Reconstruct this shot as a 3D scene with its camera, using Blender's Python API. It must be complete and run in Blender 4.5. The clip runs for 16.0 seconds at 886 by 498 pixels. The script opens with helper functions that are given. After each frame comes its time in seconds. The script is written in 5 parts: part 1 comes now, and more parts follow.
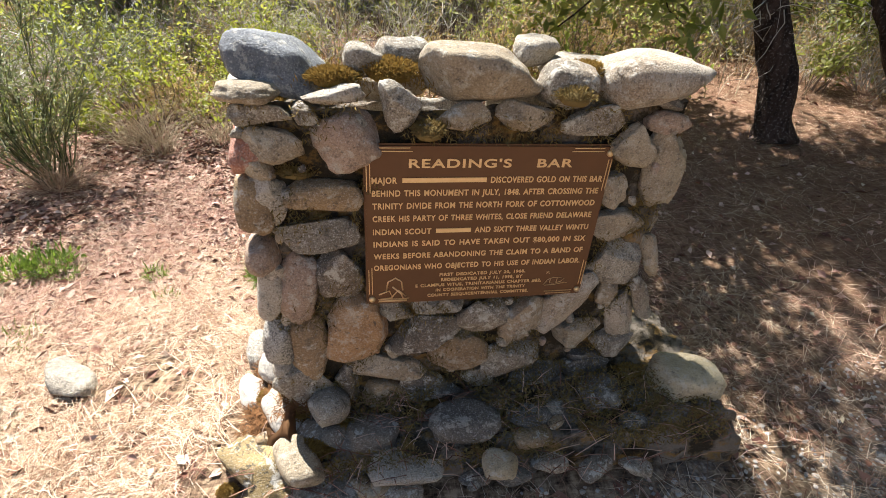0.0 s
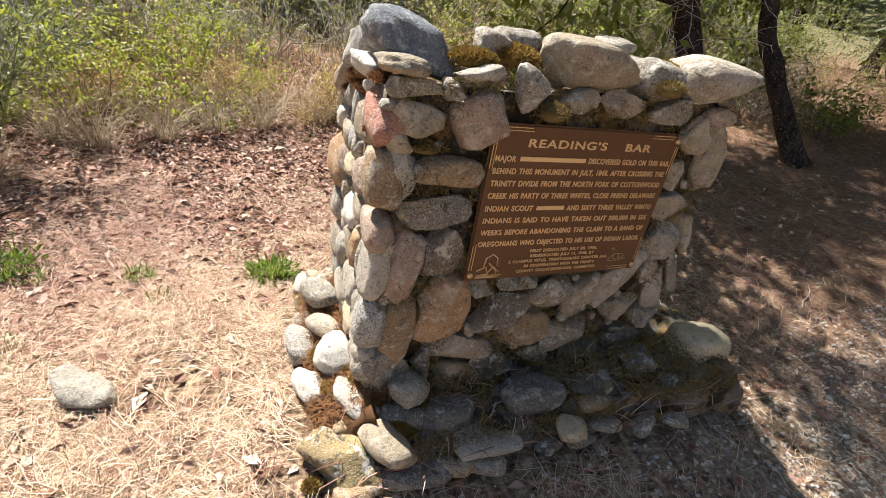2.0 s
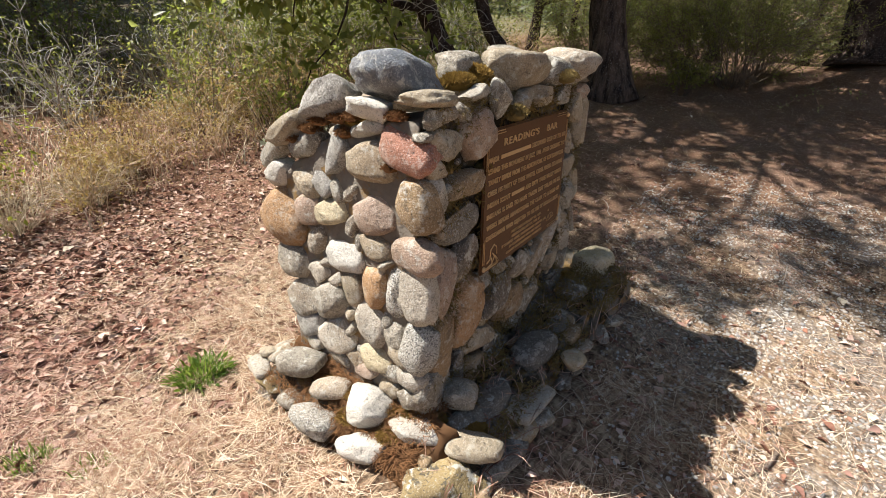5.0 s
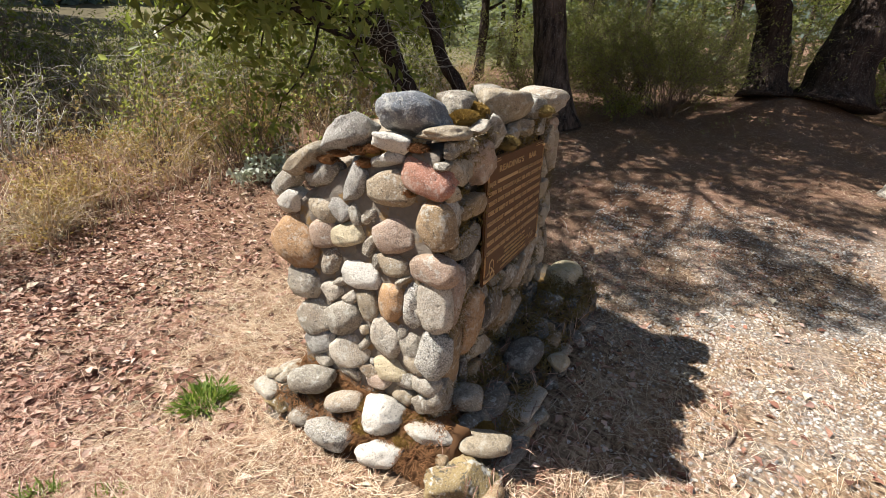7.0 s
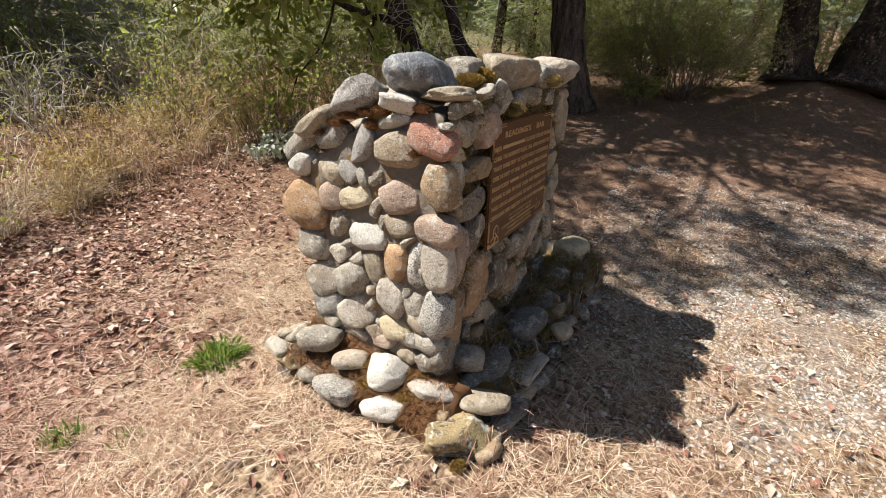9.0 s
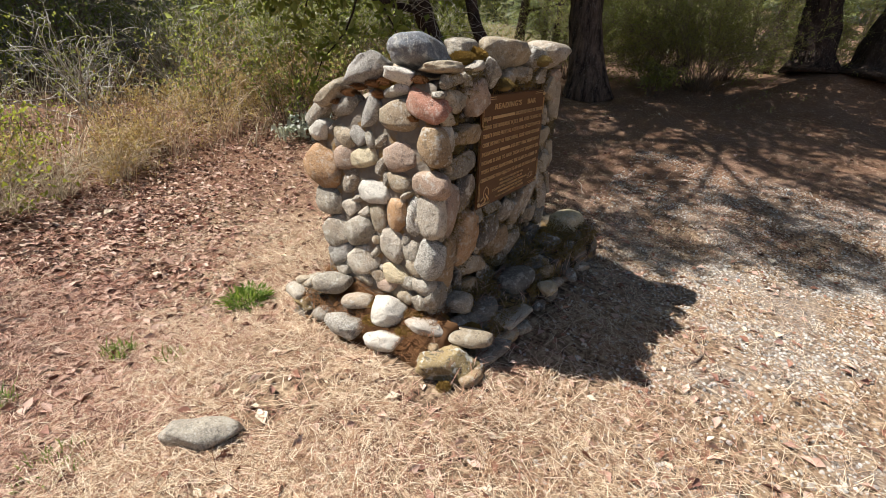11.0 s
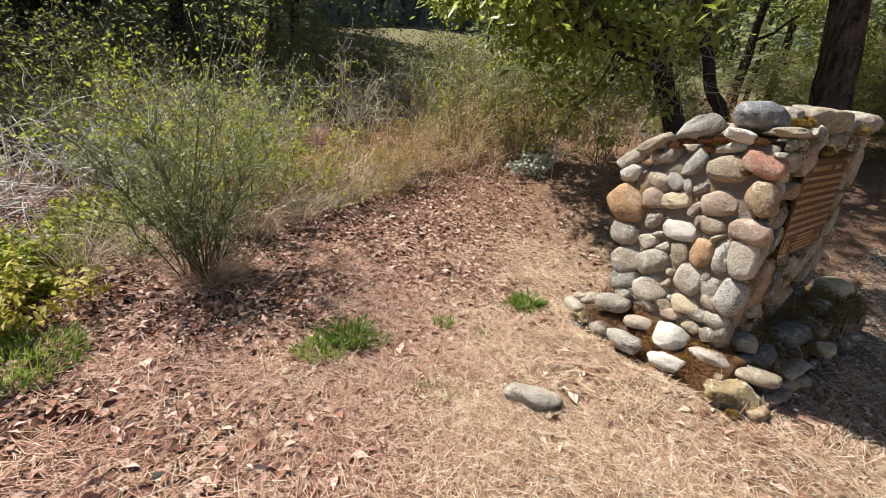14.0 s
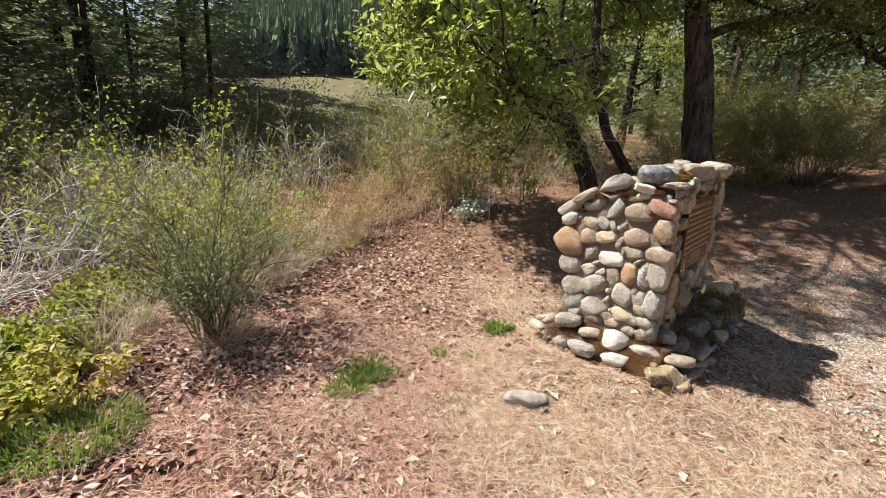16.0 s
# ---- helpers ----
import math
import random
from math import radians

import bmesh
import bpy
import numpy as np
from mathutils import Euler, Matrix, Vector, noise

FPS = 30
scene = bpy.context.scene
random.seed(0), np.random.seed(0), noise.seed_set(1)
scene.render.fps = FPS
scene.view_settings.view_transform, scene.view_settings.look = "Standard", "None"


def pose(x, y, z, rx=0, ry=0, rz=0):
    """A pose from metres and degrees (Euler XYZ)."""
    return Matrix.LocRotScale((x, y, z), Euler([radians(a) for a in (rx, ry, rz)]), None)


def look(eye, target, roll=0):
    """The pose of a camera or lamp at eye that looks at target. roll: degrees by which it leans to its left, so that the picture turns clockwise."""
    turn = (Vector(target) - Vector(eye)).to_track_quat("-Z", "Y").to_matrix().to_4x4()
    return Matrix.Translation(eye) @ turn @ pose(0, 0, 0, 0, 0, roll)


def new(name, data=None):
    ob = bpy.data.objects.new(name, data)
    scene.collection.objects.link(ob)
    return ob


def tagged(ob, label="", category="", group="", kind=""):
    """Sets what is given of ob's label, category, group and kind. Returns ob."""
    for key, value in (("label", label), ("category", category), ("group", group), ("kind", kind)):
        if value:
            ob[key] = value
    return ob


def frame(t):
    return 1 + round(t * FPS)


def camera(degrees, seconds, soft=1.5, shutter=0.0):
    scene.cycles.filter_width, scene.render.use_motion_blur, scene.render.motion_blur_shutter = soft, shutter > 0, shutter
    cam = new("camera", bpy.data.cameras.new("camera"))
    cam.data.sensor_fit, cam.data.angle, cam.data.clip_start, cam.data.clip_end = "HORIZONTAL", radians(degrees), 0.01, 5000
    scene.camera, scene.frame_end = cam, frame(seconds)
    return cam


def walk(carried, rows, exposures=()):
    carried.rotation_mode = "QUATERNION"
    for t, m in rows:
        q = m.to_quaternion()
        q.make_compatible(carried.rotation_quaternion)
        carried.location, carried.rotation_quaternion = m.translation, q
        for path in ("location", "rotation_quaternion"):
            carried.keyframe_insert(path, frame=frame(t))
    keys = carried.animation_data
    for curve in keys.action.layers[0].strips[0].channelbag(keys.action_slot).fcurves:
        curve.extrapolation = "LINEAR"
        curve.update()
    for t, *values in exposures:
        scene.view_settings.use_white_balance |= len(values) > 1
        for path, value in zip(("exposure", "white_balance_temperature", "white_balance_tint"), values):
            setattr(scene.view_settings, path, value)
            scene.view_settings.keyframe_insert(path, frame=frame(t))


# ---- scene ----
cam = camera(87.0, 16.0, 0.75)
EXPOSURES = [(0.0, 1.55), (3.0, 1.18), (7.0, 0.98), (13.0, 0.8), (16.0, 0.98)]
PATH = [
    (0, (-0.331, -1.279, 1.806), (-0.074, 0.373, 0.709), 4.5),
    (0.5, (-0.292, -1.225, 1.755), (-0.104, 0.401, 0.607), 3.2),
    (1, (-0.379, -1.226, 1.73), (-0.129, 0.408, 0.604), 5.0),
    (1.5, (-0.69, -1.302, 1.727), (-0.239, 0.346, 0.687), 8.2),
    (2, (-1.014, -1.274, 1.666), (-0.33, 0.32, 0.67), 10.9),
    (2.5, (-1.246, -1.092, 1.566), (-0.383, 0.407, 0.563), 11.5),
    (3, (-1.391, -1.014, 1.579), (-0.34, 0.383, 0.609), 10.2),
    (3.5, (-1.658, -1.016, 1.628), (-0.374, 0.22, 0.72), 8.7),
    (4, (-1.766, -0.997, 1.63), (-0.414, 0.168, 0.727), 5.1),
    (4.5, (-1.727, -0.898, 1.614), (-0.359, 0.262, 0.731), 2.0),
    (4.7, (-1.735, -0.891, 1.627), (-0.337, 0.237, 0.748), 2.2),
    (6.8, (-2.074, -0.793, 1.653), (-0.456, 0.121, 0.912), 3.6),
    (7, (-2.07, -0.797, 1.674), (-0.457, 0.123, 0.928), 3.3),
    (7.5, (-2.074, -0.814, 1.684), (-0.448, 0.1, 0.96), 3.3),
    (8, (-2.09, -0.824, 1.667), (-0.46, 0.08, 0.942), 3.9),
    (8.5, (-2.12, -0.835, 1.617), (-0.506, 0.06, 0.847), 4.8),
    (9, (-2.118, -0.883, 1.601), (-0.556, 0.077, 0.803), 3.7),
    (9.2, (-2.119, -0.95, 1.597), (-0.586, 0.048, 0.788), 3.1),
    (11.3, (-2.362, -1.231, 1.568), (-0.875, -0.184, 0.734), 4.6),
    (11.5, (-2.369, -1.247, 1.567), (-0.9, -0.167, 0.746), 4.9),
    (12, (-2.497, -1.242, 1.592), (-1.136, -0.011, 0.797), 5.1),
    (12.5, (-2.598, -1.216, 1.612), (-1.417, 0.194, 0.826), 5.7),
    (13, (-2.784, -1.178, 1.593), (-1.714, 0.315, 0.803), 6.7),
    (13.5, (-3.169, -1.113, 1.6), (-2.08, 0.378, 0.831), 7.0),
    (14, (-3.34, -0.918, 1.568), (-2.224, 0.574, 0.84), 6.6),
    (14.5, (-3.486, -0.834, 1.611), (-2.257, 0.596, 0.945), 6.6),
    (15, (-3.828, -0.841, 1.707), (-2.481, 0.494, 1.073), 6.1),
    (15.5, (-3.99, -0.945, 1.775), (-2.602, 0.373, 1.197), 5.2),
    (16, (-4.099, -1.087, 1.801), (-2.708, 0.241, 1.254), 4.0),
]
walk(cam, [(t, look(eye, target, roll)) for t, eye, target, roll in PATH], EXPOSURES)

# ---- light ----
SUN_FROM = Vector((-0.39, 0.655, 1.0)).normalized()
world = bpy.data.worlds.new("sky")
scene.world = world
world.use_nodes = True
sky = world.node_tree.nodes.new("ShaderNodeTexSky")
sky.sky_type = "NISHITA"
sky.sun_disc = False
sky.sun_elevation = math.asin(SUN_FROM.z)
sky.sun_rotation = math.atan2(SUN_FROM.x, SUN_FROM.y)
world.node_tree.links.new(sky.outputs[0], world.node_tree.nodes["Background"].inputs["Color"])
world.node_tree.nodes["Background"].inputs["Strength"].default_value = 0.058
sun = new("sun", bpy.data.lights.new("sun", "SUN"))
sun.data.energy, sun.data.angle, sun.data.color = 5.0, radians(0.55), (1.0, 0.965, 0.925)
sun.matrix_world = look(SUN_FROM * 30, (0, 0, 0))


# ---- materials ----
class Mat:
    """A node material with a few short ways to add nodes."""

    def __init__(self, name, rough=0.8, metal=0.0, spec=0.3):
        self.m = bpy.data.materials.new(name)
        self.m.use_nodes = True
        self.t = self.m.node_tree
        self.b = self.t.nodes["Principled BSDF"]
        self.b.inputs["Roughness"].default_value = rough
        self.b.inputs["Metallic"].default_value = metal
        self.b.inputs["Specular IOR Level"].default_value = spec
        self.pos = self.node("ShaderNodeNewGeometry").outputs["Position"]
        self.island = self.pos.node.outputs["Random Per Island"]
        self.rand = self.node("ShaderNodeObjectInfo").outputs["Random"]

    def node(self, kind, **props):
        n = self.t.nodes.new(kind)
        for key, value in props.items():
            if key == "op":
                n.operation = value
        return n

    def put(self, socket, value):
        if isinstance(value, (int, float, tuple)):
            socket.default_value = value
        else:
            self.t.links.new(value, socket)

    def noise(self, scale, detail=4.0, rough=0.55, where=None, stretch=None):
        n = self.node("ShaderNodeTexNoise")
        n.inputs["Scale"].default_value = scale
        n.inputs["Detail"].default_value = detail
        n.inputs["Roughness"].default_value = rough
        v = where or self.pos
        if stretch:
            mp = self.node("ShaderNodeMapping")
            self.put(mp.inputs["Vector"], v)
            mp.inputs["Scale"].default_value = stretch
            v = mp.outputs[0]
        self.put(n.inputs["Vector"], v)
        return n.outputs["Fac"]

    def cells(self, scale):
        n = self.node("ShaderNodeTexVoronoi")
        n.inputs["Scale"].default_value = scale
        self.put(n.inputs["Vector"], self.pos)
        return n

    def ramp(self, fac, *stops):
        n = self.node("ShaderNodeValToRGB")
        el = n.color_ramp.elements
        while len(el) < len(stops):
            el.new(0.5)
        for e, (p, c) in zip(el, stops):
            e.position = p
            e.color = (c, c, c, 1) if isinstance(c, (int, float)) else (*c, 1)
        self.put(n.inputs[0], fac)
        return n.outputs[0]

    def mix(self, fac, a, b, mode="MIX"):
        n = self.node("ShaderNodeMixRGB")
        n.blend_type = mode
        self.put(n.inputs[0], fac)
        for k, c in ((1, a), (2, b)):
            self.put(n.inputs[k], (*c, 1) if isinstance(c, tuple) else c)
        return n.outputs[0]

    def math(self, op, a, b):
        n = self.node("ShaderNodeMath", op=op)
        self.put(n.inputs[0], a)
        self.put(n.inputs[1], b)
        return n.outputs[0]

    def colour(self, value):
        self.put(self.b.inputs["Base Color"], (*value, 1) if isinstance(value, tuple) else value)

    def bump(self, height, strength=0.5, dist=0.01):
        n = self.node("ShaderNodeBump")
        n.inputs["Strength"].default_value = strength
        n.inputs["Distance"].default_value = dist
        self.put(n.inputs["Height"], height)
        self.t.links.new(n.outputs[0], self.b.inputs["Normal"])

    def translucent(self, colour, amount):
        out = self.t.nodes["Material Output"]
        tr = self.node("ShaderNodeBsdfTranslucent")
        self.put(tr.inputs["Color"], colour)
        mx = self.node("ShaderNodeMixShader")
        mx.inputs[0].default_value = amount
        self.t.links.new(self.b.outputs[0], mx.inputs[1])
        self.t.links.new(tr.outputs[0], mx.inputs[2])
        self.t.links.new(mx.outputs[0], out.inputs["Surface"])


def stone_material(name, a, b, fleck, blotch):
    """River stone: a tint for each stone, broad mottling, fine crystals, pale and dark lichen on some."""
    k = Mat("stone_" + name, 0.78, spec=0.3)
    base = k.mix(k.rand, a, b)
    other = k.math("FRACT", k.math("MULTIPLY", k.rand, 7.31), 0.0)
    broad = k.noise(7, 4, 0.55)
    base = k.mix(k.ramp(broad, (0.38, 0.0), (0.64, 0.75)), base, tuple(0.66 * c for c in a))
    base = k.mix(k.math("MULTIPLY", k.ramp(k.noise(3.7, 3, 0.6), (0.45, 0.0), (0.66, 0.6)), other), base, (0.36, 0.25, 0.15))
    grain = k.noise(190, 2, 0.6)
    base = k.mix(k.ramp(grain, (0.36, fleck), (0.47, 0.0)), base, (0.045, 0.045, 0.05))
    base = k.mix(k.ramp(grain, (0.56, 0.0), (0.68, fleck)), base, (0.72, 0.71, 0.68))
    spot = k.noise(26, 6, 0.7)
    base = k.mix(k.math("MULTIPLY", k.ramp(spot, (0.555, 0.0), (0.60, blotch)), k.ramp(other, (0.15, 0.15), (0.6, 1.0))), base, (0.60, 0.585, 0.52))
    base = k.mix(k.ramp(k.noise(33, 5, 0.7), (0.565, 0.0), (0.62, blotch * 0.9)), base, (0.07, 0.065, 0.055))
    base = k.mix(k.ramp(k.noise(13, 9, 0.78), (0.54, 0.0), (0.575, blotch * 0.7)), base, (0.56, 0.53, 0.45))
    pits = k.noise(58, 7, 0.7)
    base = k.mix(k.ramp(pits, (0.33, 0.7), (0.42, 0.0)), base, (0.05, 0.045, 0.04))
    k.colour(base)
    k.bump(k.math("ADD", k.math("MULTIPLY", pits, 0.8), k.math("MULTIPLY", grain, 0.25)), 0.9, 0.015)
    return k.m


STONE = {
    "grey": stone_material("grey", (0.281, 0.244, 0.187), (0.437, 0.379, 0.289), 0.5, 0.6),
    "blue": stone_material("blue", (0.291, 0.271, 0.236), (0.426, 0.394, 0.343), 0.4, 0.5),
    "tan": stone_material("tan", (0.374, 0.300, 0.200), (0.489, 0.404, 0.285), 0.3, 0.45),
    "pale": stone_material("pale", (0.458, 0.399, 0.311), (0.582, 0.502, 0.392), 0.45, 0.45),
    "dark": stone_material("dark", (0.135, 0.120, 0.098), (0.229, 0.197, 0.156), 0.4, 0.6),
    "rose": stone_material("rose", (0.406, 0.286, 0.209), (0.499, 0.369, 0.276), 0.3, 0.4),
    "red": stone_material("red", (0.437, 0.202, 0.134), (0.478, 0.236, 0.156), 0.3, 0.35),
    "orange": stone_material("orange", (0.447, 0.261, 0.125), (0.520, 0.320, 0.165), 0.3, 0.35),
    "ochre": stone_material("ochre", (0.343, 0.231, 0.125), (0.437, 0.310, 0.169), 0.3, 0.5),
    "cream": stone_material("cream", (0.562, 0.463, 0.294), (0.624, 0.532, 0.356), 0.2, 0.35),
    "white": stone_material("white", (0.624, 0.576, 0.494), (0.728, 0.670, 0.570), 0.35, 0.25),
    "speck": stone_material("speck", (0.447, 0.414, 0.347), (0.520, 0.473, 0.392), 0.9, 0.7),
    "lichen": stone_material("lichen", (0.281, 0.197, 0.080), (0.374, 0.276, 0.125), 0.3, 0.95),
    "slate": stone_material("slate", (0.19, 0.205, 0.225), (0.22, 0.235, 0.25), 0.3, 0.35),
}


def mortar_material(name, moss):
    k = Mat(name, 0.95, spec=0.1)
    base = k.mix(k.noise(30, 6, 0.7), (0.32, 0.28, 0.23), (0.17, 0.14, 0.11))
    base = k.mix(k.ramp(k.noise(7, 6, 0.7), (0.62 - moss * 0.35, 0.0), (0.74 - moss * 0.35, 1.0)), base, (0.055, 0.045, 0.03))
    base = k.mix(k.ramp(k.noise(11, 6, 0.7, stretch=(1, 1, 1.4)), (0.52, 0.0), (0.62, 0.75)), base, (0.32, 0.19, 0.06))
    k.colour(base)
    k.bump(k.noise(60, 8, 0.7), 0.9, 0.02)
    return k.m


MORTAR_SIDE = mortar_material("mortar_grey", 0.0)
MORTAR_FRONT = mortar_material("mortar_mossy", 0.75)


MOSSY_EARTH = mortar_material("mossy_footing", 0.5)


def moss_material(name, a, b):
    k = Mat(name, 1.0, spec=0.05)
    k.colour(k.mix(k.island, a, b))
    k.translucent(a + (1,), 0.2)
    return k.m


MOSS_GOLD = moss_material("moss_gold", (0.34, 0.225, 0.06), (0.20, 0.12, 0.045))
MOSS_RUST = moss_material("moss_rust", (0.27, 0.135, 0.06), (0.13, 0.07, 0.035))
MOSS_BROWN = moss_material("moss_brown", (0.17, 0.125, 0.055), (0.30, 0.22, 0.08))


def foliage(name, *tones, thin=0.45, rough=0.55, spec=0.4):
    k = Mat(name, rough, spec=spec)
    n = len(tones) - 1
    c = k.ramp(k.island, *((i / n, t) for i, t in enumerate(tones)))
    c = k.mix(k.ramp(k.noise(0.9, 3), (0.35, 0.0), (0.7, 0.5)), c, tuple(0.7 * v for v in tones[0]))
    k.colour(c)
    k.translucent(k.mix(0.35, c, (0.35, 0.42, 0.03)), thin)
    return k.m


LEAF_BRIGHT = foliage("leaf_bright", (0.13, 0.17, 0.045), (0.30, 0.35, 0.085), (0.60, 0.60, 0.26), thin=0.66, rough=0.35, spec=0.6)
LEAF_DEEP = foliage("leaf_deep", (0.09, 0.105, 0.035), (0.16, 0.175, 0.05), (0.29, 0.29, 0.10), thin=0.5)
LEAF_OLIVE = foliage("leaf_olive", (0.17, 0.18, 0.06), (0.28, 0.28, 0.09), (0.42, 0.40, 0.16), thin=0.5)
LEAF_LIME = foliage("leaf_lime", (0.20, 0.23, 0.04), (0.33, 0.35, 0.06), (0.52, 0.49, 0.10), thin=0.5)
LEAF_PALE = foliage("leaf_pale", (0.45, 0.48, 0.38), (0.60, 0.62, 0.54), (0.75, 0.75, 0.68), thin=0.3)
LEAF_AUTUMN = foliage("leaf_autumn", (0.44, 0.27, 0.12), (0.42, 0.22, 0.13), (0.58, 0.44, 0.20), (0.32, 0.19, 0.12))
BRAMBLE_YELLOW = foliage("bramble_yellow", (0.30, 0.26, 0.06), (0.52, 0.42, 0.10), (0.66, 0.56, 0.20), thin=0.45)
GRASS_GREEN = foliage("grass_green", (0.07, 0.14, 0.025), (0.16, 0.27, 0.045), (0.34, 0.42, 0.10))
BROOM_GREEN = foliage("broom_green", (0.13, 0.18, 0.07), (0.22, 0.27, 0.12), (0.40, 0.41, 0.22), thin=0.3)
BROOM_STEM = foliage("broom_stem", (0.07, 0.085, 0.035), (0.17, 0.19, 0.085), (0.34, 0.33, 0.20), thin=0.1)
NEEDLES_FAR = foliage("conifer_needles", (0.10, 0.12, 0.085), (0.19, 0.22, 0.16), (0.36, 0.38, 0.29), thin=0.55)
# far hill conifers: distance haze is put into these needle colours
NEEDLES_HAZY = foliage("hazed_hill_needles", (0.16, 0.21, 0.19), (0.22, 0.27, 0.24), (0.30, 0.35, 0.30), thin=0.6)


def litter(name, *tones, rough=0.75):
    k = Mat(name, rough, spec=0.25)
    n = len(tones) - 1
    k.colour(k.ramp(k.island, *((i / n, t) for i, t in enumerate(tones))))
    return k.m


STRAW = litter("straw_needles", (0.08, 0.038, 0.022), (0.34, 0.21, 0.12), (0.62, 0.46, 0.30), (0.82, 0.71, 0.53), (0.44, 0.26, 0.155), (0.17, 0.075, 0.045))
RUSSET = litter("russet_needles", (0.05, 0.02, 0.015), (0.26, 0.115, 0.075), (0.70, 0.50, 0.38), (0.40, 0.20, 0.13), (0.13, 0.05, 0.034))
DEAD_LEAF = litter("dead_leaf", (0.08, 0.032, 0.024), (0.30, 0.14, 0.09), (0.68, 0.50, 0.40), (0.20, 0.075, 0.05))
PALE_LEAF = litter("pale_leaf", (0.62, 0.52, 0.37), (0.70, 0.62, 0.48))
GRAVEL = litter("gravel", (0.24, 0.23, 0.22), (0.42, 0.40, 0.36), (0.58, 0.55, 0.50), (0.34, 0.29, 0.23))
DRY_STEM = litter("dry_stem", (0.26, 0.165, 0.11), (0.52, 0.38, 0.26), (0.68, 0.55, 0.40), (0.38, 0.22, 0.14))
GREY_STEM = litter("grey_stem", (0.22, 0.19, 0.16), (0.42, 0.38, 0.33), (0.60, 0.56, 0.50))
BLEACHED = litter("bleached_wood", (0.34, 0.31, 0.29), (0.52, 0.49, 0.46), (0.70, 0.66, 0.62))
DRY_GRASS = litter("dry_grass", (0.30, 0.23, 0.14), (0.56, 0.45, 0.31), (0.68, 0.58, 0.43), (0.26, 0.21, 0.13))


def bark_material(name, a, b, scale, relief):
    k = Mat(name, 0.95, spec=0.1)
    plates = k.noise(scale, 6, 0.65, stretch=(1, 1, 0.22))
    base = k.mix(k.ramp(plates, (0.38, 0.0), (0.62, 1.0)), a, b)
    base = k.mix(k.ramp(k.noise(50, 4), (0.55, 0.0), (0.75, 0.5)), base, (0.36, 0.33, 0.30))
    k.colour(base)
    k.bump(plates, 1.0, relief)
    return k.m


BARK_PINE = bark_material("bark_pine", (0.028, 0.021, 0.018), (0.15, 0.11, 0.088), 11, 0.06)
BARK_DARK = bark_material("bark_dark", (0.018, 0.013, 0.011), (0.065, 0.045, 0.036), 14, 0.03)
BARK_TWIG = bark_material("bark_twig", (0.11, 0.082, 0.062), (0.25, 0.19, 0.15), 30, 0.004)


